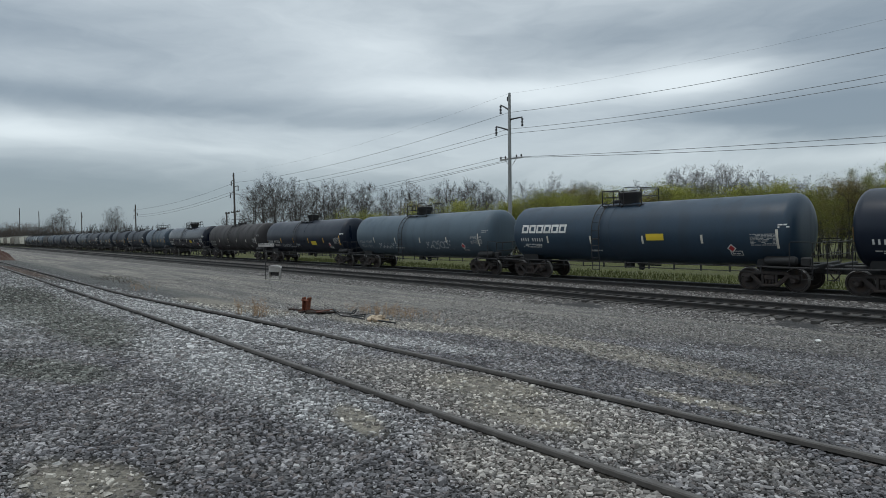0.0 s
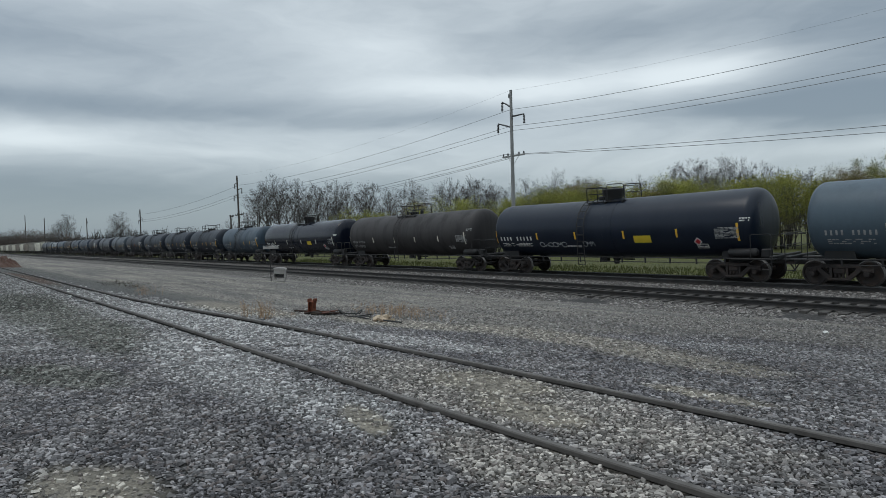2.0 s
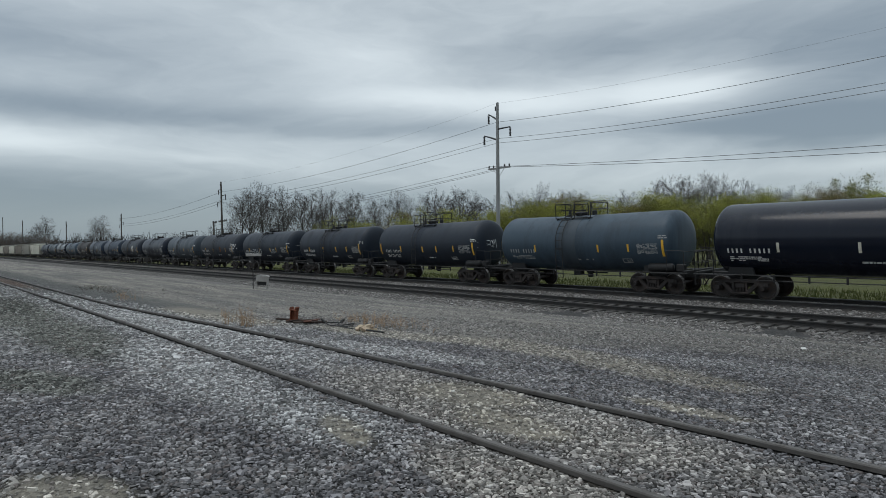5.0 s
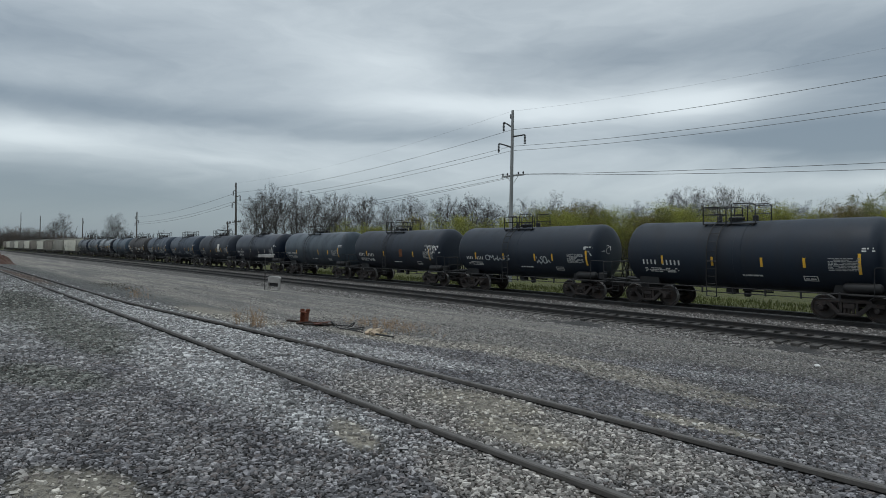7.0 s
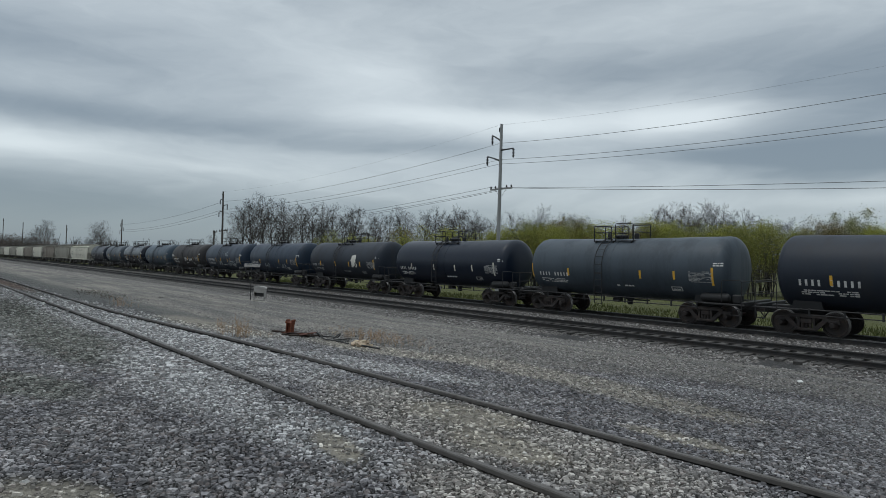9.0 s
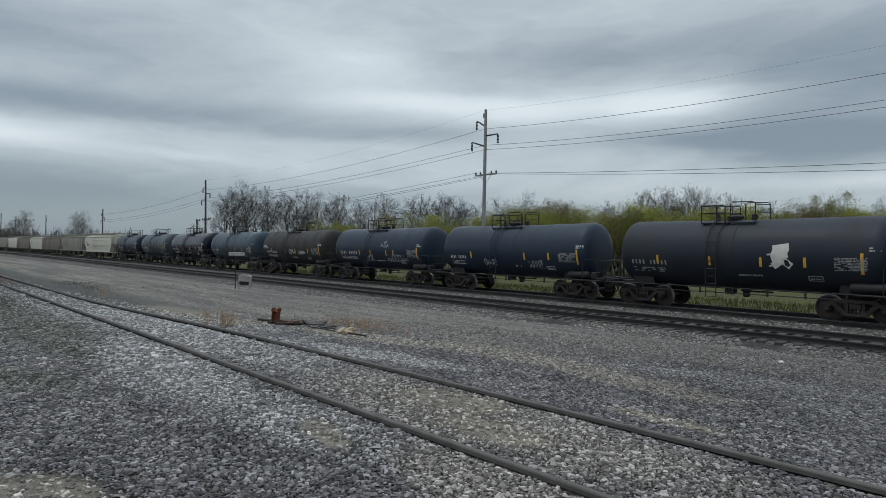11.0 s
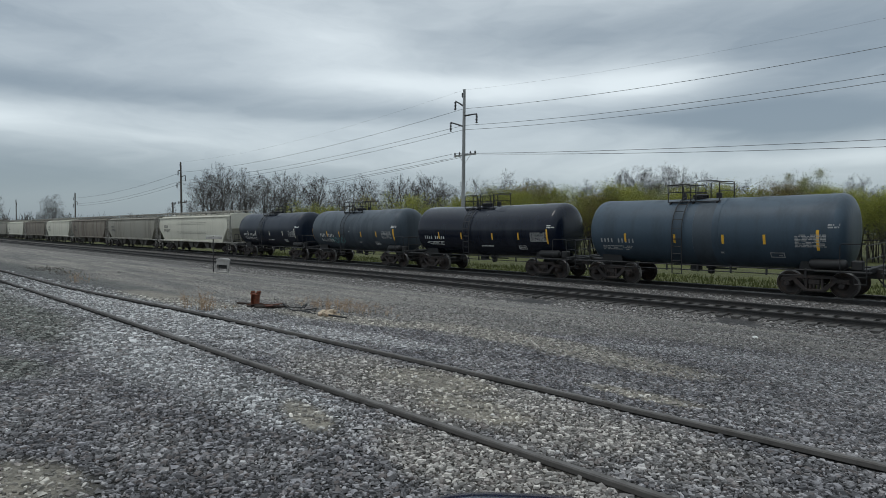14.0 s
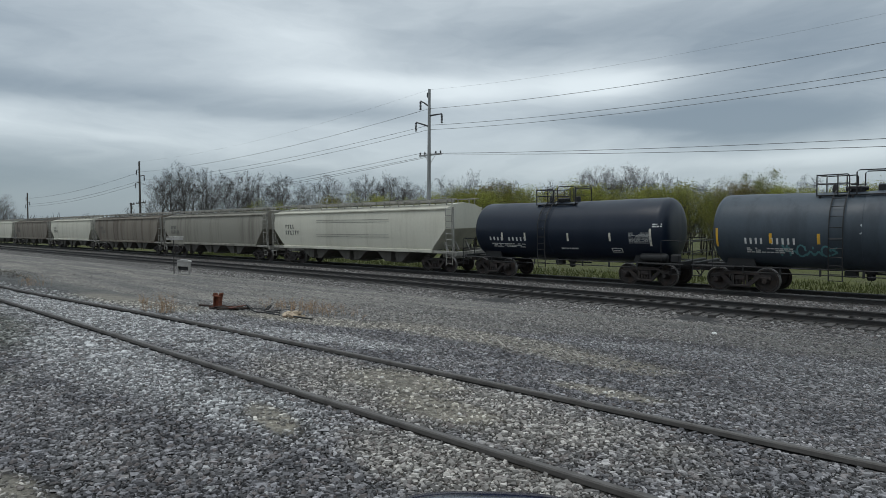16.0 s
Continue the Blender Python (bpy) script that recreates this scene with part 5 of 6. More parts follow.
def leaf_paint(name, a):
    """Thin leaves: they scatter light back and let part of it through."""
    m = bpy.data.materials.new(name)
    m.use_nodes = True
    g = Nodes(m.node_tree)
    pick = g.add("ShaderNodeNewGeometry").outputs["Random Per Island"]
    whole = g.add("ShaderNodeObjectInfo").outputs["Random"]
    v = g.math("MULTIPLY_ADD", pick, 0.8, g.math("MULTIPLY_ADD", whole, 0.3, 0.45))
    col = g.mix(1.0, a, g.add("ShaderNodeCombineXYZ", X=v, Y=v, Z=v).outputs[0], "MULTIPLY")
    col = g.mix(g.math("MULTIPLY", g.span(pick, 0.75, 1.0), 0.5), col, (a[0] * 1.2, a[1] * 0.8, a[2] * 1.2))
    d = g.add("ShaderNodeBsdfDiffuse", Color=col)
    t = g.add("ShaderNodeBsdfTranslucent", Color=col)
    g.add("ShaderNodeOutputMaterial", Surface=g.add("ShaderNodeMixShader", i0=0.45, i1=d.outputs[0], i2=t.outputs[0]).outputs[0])
    return m


bud_green = leaf_paint("fresh_bud_leaves", (0.275, 0.295, 0.072))
spring_green = leaf_paint("spring_leaves", (0.172, 0.182, 0.053))
olive_leaf = leaf_paint("olive_leaves", (0.18, 0.15, 0.065))


def limb(g, rnd, start, heading, length, radius, level, ends):
    """A limb that bends upwards, with its side shoots."""
    steps = (1, 2, 2, 3)[level]
    pts, radii = [start], [radius]
    p, d = start.copy(), heading.copy()
    for k in range(steps):
        d = (d + Vector((rnd.gauss(0, 0.12), rnd.gauss(0, 0.12), 0.10 if level > 2 else 0.02))).normalized()
        p = p + d * (length / steps)
        pts.append(p.copy())
        radii.append(max(radius * (1 - 0.62 * (k + 1) / steps), 0.00035))
    g.tube(pts, radii, 4 if level > 2 else 3, caps=False)
    ends.append(p)
    if level == 0:
        return
    n = (0, 4, 4, 5)[level]
    for i in range(n):
        u = 0.22 + 0.78 * (i + rnd.random()) / n
        k = min(int(u * steps), steps - 1)
        at = pts[k].lerp(pts[k + 1], min(1.0, u * steps - k))
        side = d.cross(Vector((rnd.gauss(0, 1), rnd.gauss(0, 1), rnd.gauss(0, 1)))).normalized()
        turn = rnd.uniform(0.5, 1.05)
        nd = (d * math.cos(turn) + side * math.sin(turn) + Vector((0, 0, 0.05))).normalized()
        limb(g, rnd, at, nd, length * rnd.uniform(0.46, 0.70) * (1.15 - 0.45 * u) * (1.35 if level == 1 else 1.0), max(radii[k] * 0.57, 0.00065), level - 1, ends)


def bare_tree(seed, spread, mat_, trunk=0.3, stems=1):
    """A trunk to the top with rising limbs that round off the crown."""
    rnd = random.Random(seed)
    crown, ends = Geo(), []
    body = Geo()
    for s in range(stems):
        off_ = 0.05 * (stems - 1)
        foot = Vector((rnd.uniform(-off_, off_), rnd.uniform(-off_, off_), -0.02))
        tilt = Vector((rnd.gauss(0, 0.03 + 0.10 * (stems > 1)), rnd.gauss(0, 0.03 + 0.10 * (stems > 1)), 1)).normalized()
        tall = 0.80 if stems == 1 else rnd.uniform(0.6, 0.85)
        r0 = 0.0135 if stems == 1 else 0.008
        pts, r = [foot], [r0]
        for k in range(7):
            tilt = (tilt + Vector((rnd.gauss(0, 0.05), rnd.gauss(0, 0.05), 0.06))).normalized()
            pts.append(pts[-1] + tilt * tall / 7)
            r.append(r0 * (1 - 0.88 * (k + 1) / 7))
        body.tube(pts, r, 7)
        count = 13 if stems == 1 else 8
        for i in range(count):
            u = trunk + (0.98 - trunk) * (i + rnd.random()) / count
            k = min(int(u * 7), 6)
            at = pts[k].lerp(pts[k + 1], u * 7 - k)
            a = i * 2.4 + seed
            out = spread * rnd.uniform(0.75, 1.25) * (1.15 - 0.5 * u)
            nd = Vector((math.cos(a) * out, math.sin(a) * out, 0.80)).normalized()
            reach = (0.34 * (1.0 - u) + 0.15) * rnd.uniform(0.8, 1.15)
            limb(crown, rnd, at, nd, reach * (1.0 if stems == 1 else 0.85), r[k] * 0.55, 3 if stems == 1 else 2, ends)
    top = max(v[2] for v in crown.v)
    for gg in (crown, body):
        gg.v = [(x / top, y / top, z / top) for x, y, z in gg.v]
    return body.mesh("trunk", bark), crown.mesh("crown", mat_, smooth=False), [e / top for e in ends]


def leafy(seed, spread, leaf_mat, density, size, stems=4, low=False):
    """Many stems with small leaves in loose clumps round the branch ends."""
    body, crown, ends = bare_tree(seed, spread, twig, 0.14 if low else 0.24, stems)
    rnd = np.random.RandomState(seed)
    e = np.array([tuple(p) for p in ends])
    e = e[rnd.randint(0, len(e), density)]
    c = e + rnd.normal(0, 0.035, e.shape)
    c = c[c[:, 2] > 0.03]
    n = len(c)
    a = rnd.normal(0, 1, (n, 3))
    a /= np.linalg.norm(a, axis=1)[:, None]
    b = np.cross(a, rnd.normal(0, 1, (n, 3)))
    b /= np.linalg.norm(b, axis=1)[:, None]
    s = size * rnd.uniform(0.5, 1.3, (n, 1))
    verts = np.stack([c - a * s, c + b * s * 0.55, c + a * s, c - b * s * 0.55], 1).reshape(-1, 3)
    g = Geo()
    g.v = verts.tolist()
    g.f = [(4 * i, 4 * i + 1, 4 * i + 2, 4 * i + 3) for i in range(n)]
    g.m = [0] * n
    return body, crown, g.mesh("foliage", leaf_mat, smooth=False)


BARE = [bare_tree(s, sp, m) for s, sp, m in ((1, 0.70, twig), (2, 0.92, twig), (3, 0.60, twig), (4, 0.80, twig), (5, 1.0, twig), (6, 0.66, twig))]
BRUSH = [bare_tree(s, 0.8, m, 0.10, 4) for s, m in ((11, red_twig), (12, twig), (13, red_twig))]
SHRUB = [leafy(21, 0.7, bud_green, 9000, 0.0078), leafy(22, 0.75, spring_green, 9000, 0.0078), leafy(23, 0.65, olive_leaf, 5500, 0.0075), leafy(24, 0.7, bud_green, 3600, 0.0075),
         leafy(25, 0.80, spring_green, 11000, 0.0080, 3)]


def tree(kind, protos, index, x, y, height, wide, turn, label, category, group):
    t = thing(kind, label, category, pose(x, y, float(ground_z(np.array(x), np.array(y))) - 0.05, 0, 0, turn), group)
    t.scale = (height * wide, height * wide, height)
    body, crown, *rest = protos[index]
    part("trunk", body, t)
    part("crown", crown, t)
    if rest and not isinstance(rest[0], list):
        part("foliage", rest[0], t)
    return t


rnd = random.Random(77)
# tree tops of the wood behind the line: bearing (x over y) and rise (height over y) of its outline
EDGE_R = [-2.36, -2.154, -1.997, -1.856, -1.738, -1.58, -1.435, -1.318, -1.19, -1.107, -1.03, -0.909, -0.84, -0.776, -0.649, -0.577, -0.531, -0.497, -0.465, -0.422, -0.374, -0.315, -0.241, -0.179, -0.1]
EDGE_K = [0.2195, 0.2437, 0.2125, 0.19, 0.1846, 0.169, 0.136, 0.149, 0.1393, 0.1409, 0.1245, 0.1179, 0.1264, 0.1076, 0.096, 0.1119, 0.1153, 0.1185, 0.0983, 0.098, 0.082, 0.078, 0.080, 0.066, 0.066]


def wood_y(r):
    return float(np.interp(r, [-2.4, -1.6, -0.85, -0.4, 0.0], [49, 56, 70, 80, 84]))


for i, (r, k) in enumerate(zip(EDGE_R, EDGE_K)):
    y = wood_y(r)
    tree("bare_tree", BARE, i % 6, r * y, y, k * y + 3.0, rnd.uniform(0.85, 1.1), rnd.uniform(0, 360), "leafless grey tree at the wood's edge", "tree", "bare trees behind the line")
r = -2.30
while r < 0.12:
    y = wood_y(r) + rnd.uniform(-2, 26)
    k = float(np.interp(r, EDGE_R, EDGE_K)) * rnd.uniform(0.78, 1.04)
    tree("bare_tree", BARE, rnd.randrange(6), r * y, y, k * y + 2.5, rnd.uniform(0.75, 1.1), rnd.uniform(0, 360), "leafless grey tree at the wood's edge", "tree", "bare trees behind the line")
    r += rnd.uniform(0.018, 0.042) * (2.2 if r < -1.2 else 1.05)
# shrubs coming into leaf in front of the wood
r = -1.75
while r < 0.05:
    y = wood_y(r) - rnd.uniform(3, 13)
    k = float(np.interp(r, [-1.75, -1.59, -1.174, -1.05, -0.88, -0.765, -0.65, -0.52, -0.375, -0.28, 0], [0.075, 0.104, 0.094, 0.094, 0.083, 0.09, 0.09, 0.073, 0.072, 0.075, 0.07])) * rnd.uniform(0.55, 1.15)
    index = rnd.choice((0, 0, 1, 2, 3))
    word = ("yellow-green shrub with fresh buds", "green shrub coming into leaf", "olive-brown shrub with sparse leaves", "thin yellow-green budding shrub")[index]
    tree("budding_shrub", SHRUB, index, r * y, y, k * y + 2.6, rnd.uniform(0.8, 1.25), rnd.uniform(0, 360), word, "shrub", "shrubs behind the line")
    r += rnd.uniform(0.02, 0.05) * (1.5 if r < -1.0 else 0.8)
r = -0.95
while r < 0.05:
    y = wood_y(r) + rnd.uniform(-14, 4)
    k = float(np.interp(r, [-0.95, -0.65, -0.5, -0.3, 0], [0.080, 0.080, 0.064, 0.064, 0.060])) * rnd.uniform(0.60, 1.28)
    index = rnd.choice((0, 0, 1, 2, 3))
    word = ("yellow-green shrub with fresh buds", "green shrub coming into leaf", "olive-brown shrub with sparse leaves", "thin yellow-green budding shrub")[index]
    tree("budding_shrub", SHRUB, index, r * y, y, k * y + 2.6, rnd.uniform(0.9, 1.4), rnd.uniform(0, 360), word, "shrub", "shrubs behind the line")
    r += rnd.uniform(0.014, 0.034)
for r, k, y, index in ((-0.281, 0.0892, 74, 4), (-0.30, 0.085, 76, 4), (-0.17, 0.06, 70, 4), (-0.34, 0.062, 66, 1), (-0.60, 0.078, 62, 4), (-0.72, 0.080, 62, 4), (-0.455, 0.070, 64, 4), (-0.43, 0.068, 62, 1), (-0.86, 0.076, 60, 4)):
    tree("leafy_tree", SHRUB, index, r * y, y, k * y + 2.7, 0.85, rnd.uniform(0, 360), "rounded green tree in full young leaf", "tree", "leafy trees behind the line")
# brush along the foot of the wood and far down the line
r = -2.5
while r < 0.1:
    y = wood_y(r) - rnd.uniform(-2, 8)
    tree("brush", BRUSH, rnd.randrange(3), r * y, y, rnd.uniform(2.2, 3.8), rnd.uniform(1.0, 1.5), rnd.uniform(0, 360), "tangle of reddish-brown bare brush", "bush", "brush behind the line")
    r += rnd.uniform(0.02, 0.045) * (1.6 if r < -1.2 else 0.9)
for r, k, y in ((-4.73, 0.236, 45), (-4.55, 0.17, 47), (-4.9, 0.18, 50), (-6.91, 0.33, 40), (-7.3, 0.27, 42), (-6.6, 0.24, 44), (-3.19, 0.085, 52), (-3.05, 0.06, 55), (-2.62, 0.10, 60), (-2.45, 0.12, 58)):
    tree("bare_tree", BARE, rnd.randrange(6), r * y, y, k * y + 2.7, 1.0, rnd.uniform(0, 360), "leafless tree far down the line", "tree", "bare trees behind the line")
r = -2.6
while r > -15:
    y = rnd.uniform(36, 48)
    hill = float(np.interp(-r, [2.6, 3.4, 5.5, 7.5, 9, 15], [3.4, 3.8, 6.0, 9.5, 13.0, 16.0]))
    tree("brush", BRUSH, rnd.randrange(3), r * y, y, hill * rnd.uniform(0.7, 1.1), rnd.uniform(1.2, 2.0), rnd.uniform(0, 360), "dark bare scrub far down the line", "bush", "brush behind the line")
    r -= rnd.uniform(0.04, 0.10) * (-r / 4.0)


def far_wood():
    """The dim wood that closes the view, as one mass of branches."""
    g = Geo()
    rn = random.Random(5)
    for k in range(420):
        a = rn.uniform(-95, 25)
        d = rn.uniform(150, 210) if a > -55 else rn.uniform(330, 520)
        x, y = d * math.sin(radians(a)), d * math.cos(radians(a))
        if y < 60:
            y = 60 + rn.uniform(0, 40)
        h = rn.uniform(7, 10) if a > -55 else rn.uniform(8, 14)
        for j in range(9):
            b = rn.uniform(0, 6.28)
            z0 = rn.uniform(0, 0.5) * h
            g.tube([(x, y, -1.2 + z0), (x + rn.uniform(0.5, 2.4) * math.cos(b), y + 2 * math.sin(b), -1.2 + z0 + rn.uniform(0.3, 0.5) * h)], [0.16, 0.05], 3, caps=False)
    tagged(new("far_wood", g.mesh("far_wood", twig, smooth=False)), "hazy bare woodland closing the distance", "woodland", kind="stuff")


far_wood()


def grass_stuff():
    rn = np.random.RandomState(9)
    n = 15000
    x = rn.uniform(-75, 12, n)
    y = 28.9 + 9.5 * rn.power(1.1, n)[::-1]
    z = ground_z(x, y)
    h = rn.uniform(0.10, 0.36, n)
    a = rn.uniform(0, 2 * np.pi, n)
    wide = rn.uniform(0.015, 0.05, n)
    lean = rn.normal(0, 0.35, (n, 2)) * h[:, None]
    dx, dy = np.cos(a) * wide, np.sin(a) * wide
    verts = np.stack([np.stack([x - dx, y - dy, z - 0.03], 1), np.stack([x + dx, y + dy, z - 0.03], 1), np.stack([x + lean[:, 0], y + lean[:, 1], z + h], 1)], 1).reshape(-1, 3)
    g = Geo()
    g.v, g.f = verts.tolist(), [(3 * i, 3 * i + 1, 3 * i + 2) for i in range(n)]
    g.m = [0] * n
    tagged(new("rough_grass", g.mesh("rough_grass", leaf_paint("rough_grass_blades", (0.085, 0.098, 0.038)), smooth=False)), "rough green and straw grass beside the track", "grass", kind="stuff")


grass_stuff()

# ---- loose stone of the yard ----


def stone_material():
    m = bpy.data.materials.new("broken_stone")
    m.use_nodes = True
    g = Nodes(m.node_tree)
    at = g.add("ShaderNodeTexCoord").outputs["Object"]
    pick = g.add("ShaderNodeNewGeometry").outputs["Random Per Island"]
    ax = g.add("ShaderNodeSeparateXYZ", Vector=at)
    x, y = ax.outputs[0], ax.outputs[1]
    zones, shake_ = yard_patches(g, at, x, y)
    patch = g.noise(at, 1.1, 4.0, 0.6)
    # slate chips, with browner and paler loads tipped among them
    col = g.mix(g.span(patch, 0.38, 0.64), SLATE_CHIP, (0.208, 0.200, 0.201))
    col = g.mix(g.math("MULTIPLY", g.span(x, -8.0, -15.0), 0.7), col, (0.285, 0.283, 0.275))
    for kind, c, amount in (("moss", (0.118, 0.121, 0.103), 0.80), ("pale", (0.350, 0.346, 0.342), 0.75), ("brown", (0.290, 0.270, 0.244), 0.85), ("road", (0.195, 0.184, 0.172), 0.9),
                            ("tan", (0.350, 0.322, 0.276), 0.75), ("load", (0.275, 0.275, 0.275), 0.5), ("rust", (0.11, 0.075, 0.06), 0.8)):
        col = g.mix(g.math("MULTIPLY", zones[kind], amount), col, c)
    col = g.mix(g.span(y, 17.4, 18.2), col, (0.175, 0.165, 0.156))
    # the lens's dim right edge painted into the eastern stones
    stone_vignette = g.math("MULTIPLY", g.span(g.math("MULTIPLY_ADD", g.math("SUBTRACT", patch, 0.5), 5.0, x), -9.0, -2.5), 0.5)
    col = g.mix(g.math("MULTIPLY", stone_vignette, g.span(y, 5.2, 6.4)), col, (0.095, 0.093, 0.096))
    v = g.math("MULTIPLY_ADD", g.math("POWER", pick, 2.2), 1.75, 0.46)
    grain = g.noise(at, 90.0, 3.0, 0.6)
    col = tone(g, col, g.math("MULTIPLY", v, g.math("MULTIPLY_ADD", grain, 0.7, 0.68)))
    col = g.mix(g.math("MULTIPLY", g.math("GREATER_THAN", pick, 0.985), 0.7), col, (0.42, 0.41, 0.40))
    other = g.math("FRACT", g.math("MULTIPLY", pick, 57.0))
    col = g.mix(g.math("MULTIPLY", g.math("GREATER_THAN", other, 0.86), 0.5), col, (0.150, 0.122, 0.112))
    p = g.add("ShaderNodeBsdfPrincipled", Base_Color=col, Roughness=0.75)
    p.inputs["Specular IOR Level"].default_value = 0.35
    g.add("ShaderNodeOutputMaterial", Surface=p.outputs[0])
    return m


SLATE_CHIP = (0.124, 0.120, 0.126)


def lumps(x, y):
    """Where the stone lies thick: 0 to 1, in broad patches."""
    f = np.sin(x * 0.83 + 0.7) * np.sin(y * 1.21 + 0.4) + 0.7 * np.sin(x * 0.37 - y * 0.71 + 2.0) + 0.4 * np.sin(2.3 * x + 1.7 * y)
    return 0.5 + 0.35 * f


# a chip of stone: a flat four-sided block, narrower above, open below where it lies
CHIP_V = np.array([(1.0, 0.75, -0.8), (-1.0, 0.75, -0.8), (-1.0, -0.75, -0.8), (1.0, -0.75, -0.8), (0.72, 0.5, 0.6), (-0.72, 0.5, 0.6), (-0.72, -0.5, 0.6), (0.72, -0.5, 0.6)])
CHIP_F = np.array([(4, 5, 6), (4, 6, 7), (0, 1, 5), (0, 5, 4), (1, 2, 6), (1, 6, 5), (2, 3, 7), (2, 7, 6), (3, 0, 4), (3, 4, 7)])


def pile(name, x, y, size, seed, label, sink=0.45, heap=0.22):
    """One mesh of broken stones lying at x, y."""
    rn = np.random.RandomState(seed)
    base, tri = CHIP_V, CHIP_F
    n = len(x)
    s = size * np.exp(np.clip(rn.normal(0, 0.36, n), -0.7, 0.6))
    shape = base[None] * (1 + rn.uniform(-0.30, 0.30, (n, len(base), 1))) + rn.uniform(-0.22, 0.22, (n, len(base), 3))
    shape = shape * (s[:, None] * rn.uniform([0.90, 0.70, 0.40], [1.45, 1.15, 0.85], (n, 3)))[:, None, :]
    turn = rn.uniform(0, 2 * np.pi, n)
    tip = rn.normal(0, 0.30, n)
    cx, sx = np.cos(tip)[:, None], np.sin(tip)[:, None]
    sy, sz = shape[..., 1] * cx - shape[..., 2] * sx, shape[..., 1] * sx + shape[..., 2] * cx
    c, q = np.cos(turn)[:, None], np.sin(turn)[:, None]
    px = shape[..., 0] * c - sy * q + x[:, None]
    py = shape[..., 0] * q + sy * c + y[:, None]
    pz = sz + (ground_z(x, y) + sink * s + heap * size * rn.uniform(-1, 1, n))[:, None]
    verts = np.stack([px, py, pz], -1).reshape(-1, 3)
    faces = (tri[None] + (np.arange(n) * len(base))[:, None, None]).reshape(-1, 3)
    me = bpy.data.meshes.new(name)
    me.vertices.add(len(verts))
    me.vertices.foreach_set("co", verts.ravel())
    me.loops.add(faces.size)
    me.loops.foreach_set("vertex_index", faces.ravel().astype(np.int32))
    me.polygons.add(len(faces))
    me.polygons.foreach_set("loop_start", np.arange(0, faces.size, 3, dtype=np.int32))
    me.update(calc_edges=True)
    me.shade_flat()
    me.materials.append(STONE)
    return tagged(new(name, me), label, "gravel", kind="stuff")


def fan(near, far, gap, seed):
    """Places spread side by side over the yard before the line, between two distances."""
    rn = np.random.RandomState(seed)
    gx, gy = np.meshgrid(np.arange(-far, 0.0, gap), np.arange(-0.6, min(far, 17.0), gap * 0.8))
    gx[1::2] += gap / 2
    x, y = gx.ravel() + rn.uniform(-0.36, 0.36, gx.size) * gap, gy.ravel() + rn.uniform(-0.36, 0.36, gx.size) * gap
    d, a = np.hypot(x, y), np.degrees(np.arctan2(-x, y))
    bare = np.zeros(x.size)
    for cx, cy, rx, ry, slope in PATCHES["tan"]:
        bare = np.maximum(bare, 1.0 * np.exp(-((x - cx) / rx) ** 4 - ((y - cy - slope * (x - cx)) / ry) ** 2))
    edge = np.interp(x, [-12, -9, -5, -2], [6.3, 6.9, 10.5, 12.5]) + 0.4 * np.sin(x * 0.5)
    road = 1 - 0.85 * step(0.0, 1.8, y - edge)
    keep = (rn.uniform(0, 1, x.size) < np.clip(0.75 + lumps(x, y), 0.7, 1) * np.clip(1.05 - bare, 0.28, 1) * np.clip(road, 0.12, 1)) & clear_of_rails(y)
    keep &= (d > near) & (d < far) & (a > 5) & (a < 92)
    return x[keep], y[keep]


def clear_of_rails(y):
    return (np.abs(y - 3.343) > 0.048) & (np.abs(y - 4.853) > 0.048)


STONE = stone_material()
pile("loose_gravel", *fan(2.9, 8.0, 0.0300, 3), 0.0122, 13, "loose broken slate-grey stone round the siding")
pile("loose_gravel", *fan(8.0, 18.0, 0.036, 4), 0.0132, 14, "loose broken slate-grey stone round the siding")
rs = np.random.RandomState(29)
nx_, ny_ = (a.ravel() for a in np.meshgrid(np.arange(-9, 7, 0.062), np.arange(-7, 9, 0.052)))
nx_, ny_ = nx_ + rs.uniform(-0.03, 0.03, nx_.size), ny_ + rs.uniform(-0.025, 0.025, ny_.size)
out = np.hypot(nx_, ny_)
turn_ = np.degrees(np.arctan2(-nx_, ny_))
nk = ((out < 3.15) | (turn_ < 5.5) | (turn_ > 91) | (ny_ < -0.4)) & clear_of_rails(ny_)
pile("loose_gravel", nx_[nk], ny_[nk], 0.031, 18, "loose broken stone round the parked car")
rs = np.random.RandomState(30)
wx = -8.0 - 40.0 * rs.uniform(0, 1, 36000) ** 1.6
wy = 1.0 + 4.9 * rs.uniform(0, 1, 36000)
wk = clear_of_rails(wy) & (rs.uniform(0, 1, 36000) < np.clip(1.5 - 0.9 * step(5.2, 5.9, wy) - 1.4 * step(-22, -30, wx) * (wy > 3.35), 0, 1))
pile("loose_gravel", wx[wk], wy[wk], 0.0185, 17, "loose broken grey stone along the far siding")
rs = np.random.RandomState(31)
bx = -46 + 52 * rs.uniform(0, 1, 30000) ** 0.85
by = np.where(rs.uniform(0, 1, 30000) < 0.55, rs.uniform(18.0, 19.5, 30000), rs.uniform(22.1, 25.4, 30000))
hole = np.exp(-((bx + 14.9) / 1.3) ** 2 - ((by - 18.95) / 0.6) ** 2) + np.exp(-((bx + 7.3) / 0.8) ** 2 - ((by - 18.95) / 0.6) ** 2)
bx, by = bx[hole < 0.35], by[hole < 0.35]
pile("ballast_stone", bx, by, 0.030, 15, "broken grey ballast stone along the main line", 0.1)
dx_ = -40 + 43 * rs.uniform(0, 1, 38000) ** 0.55
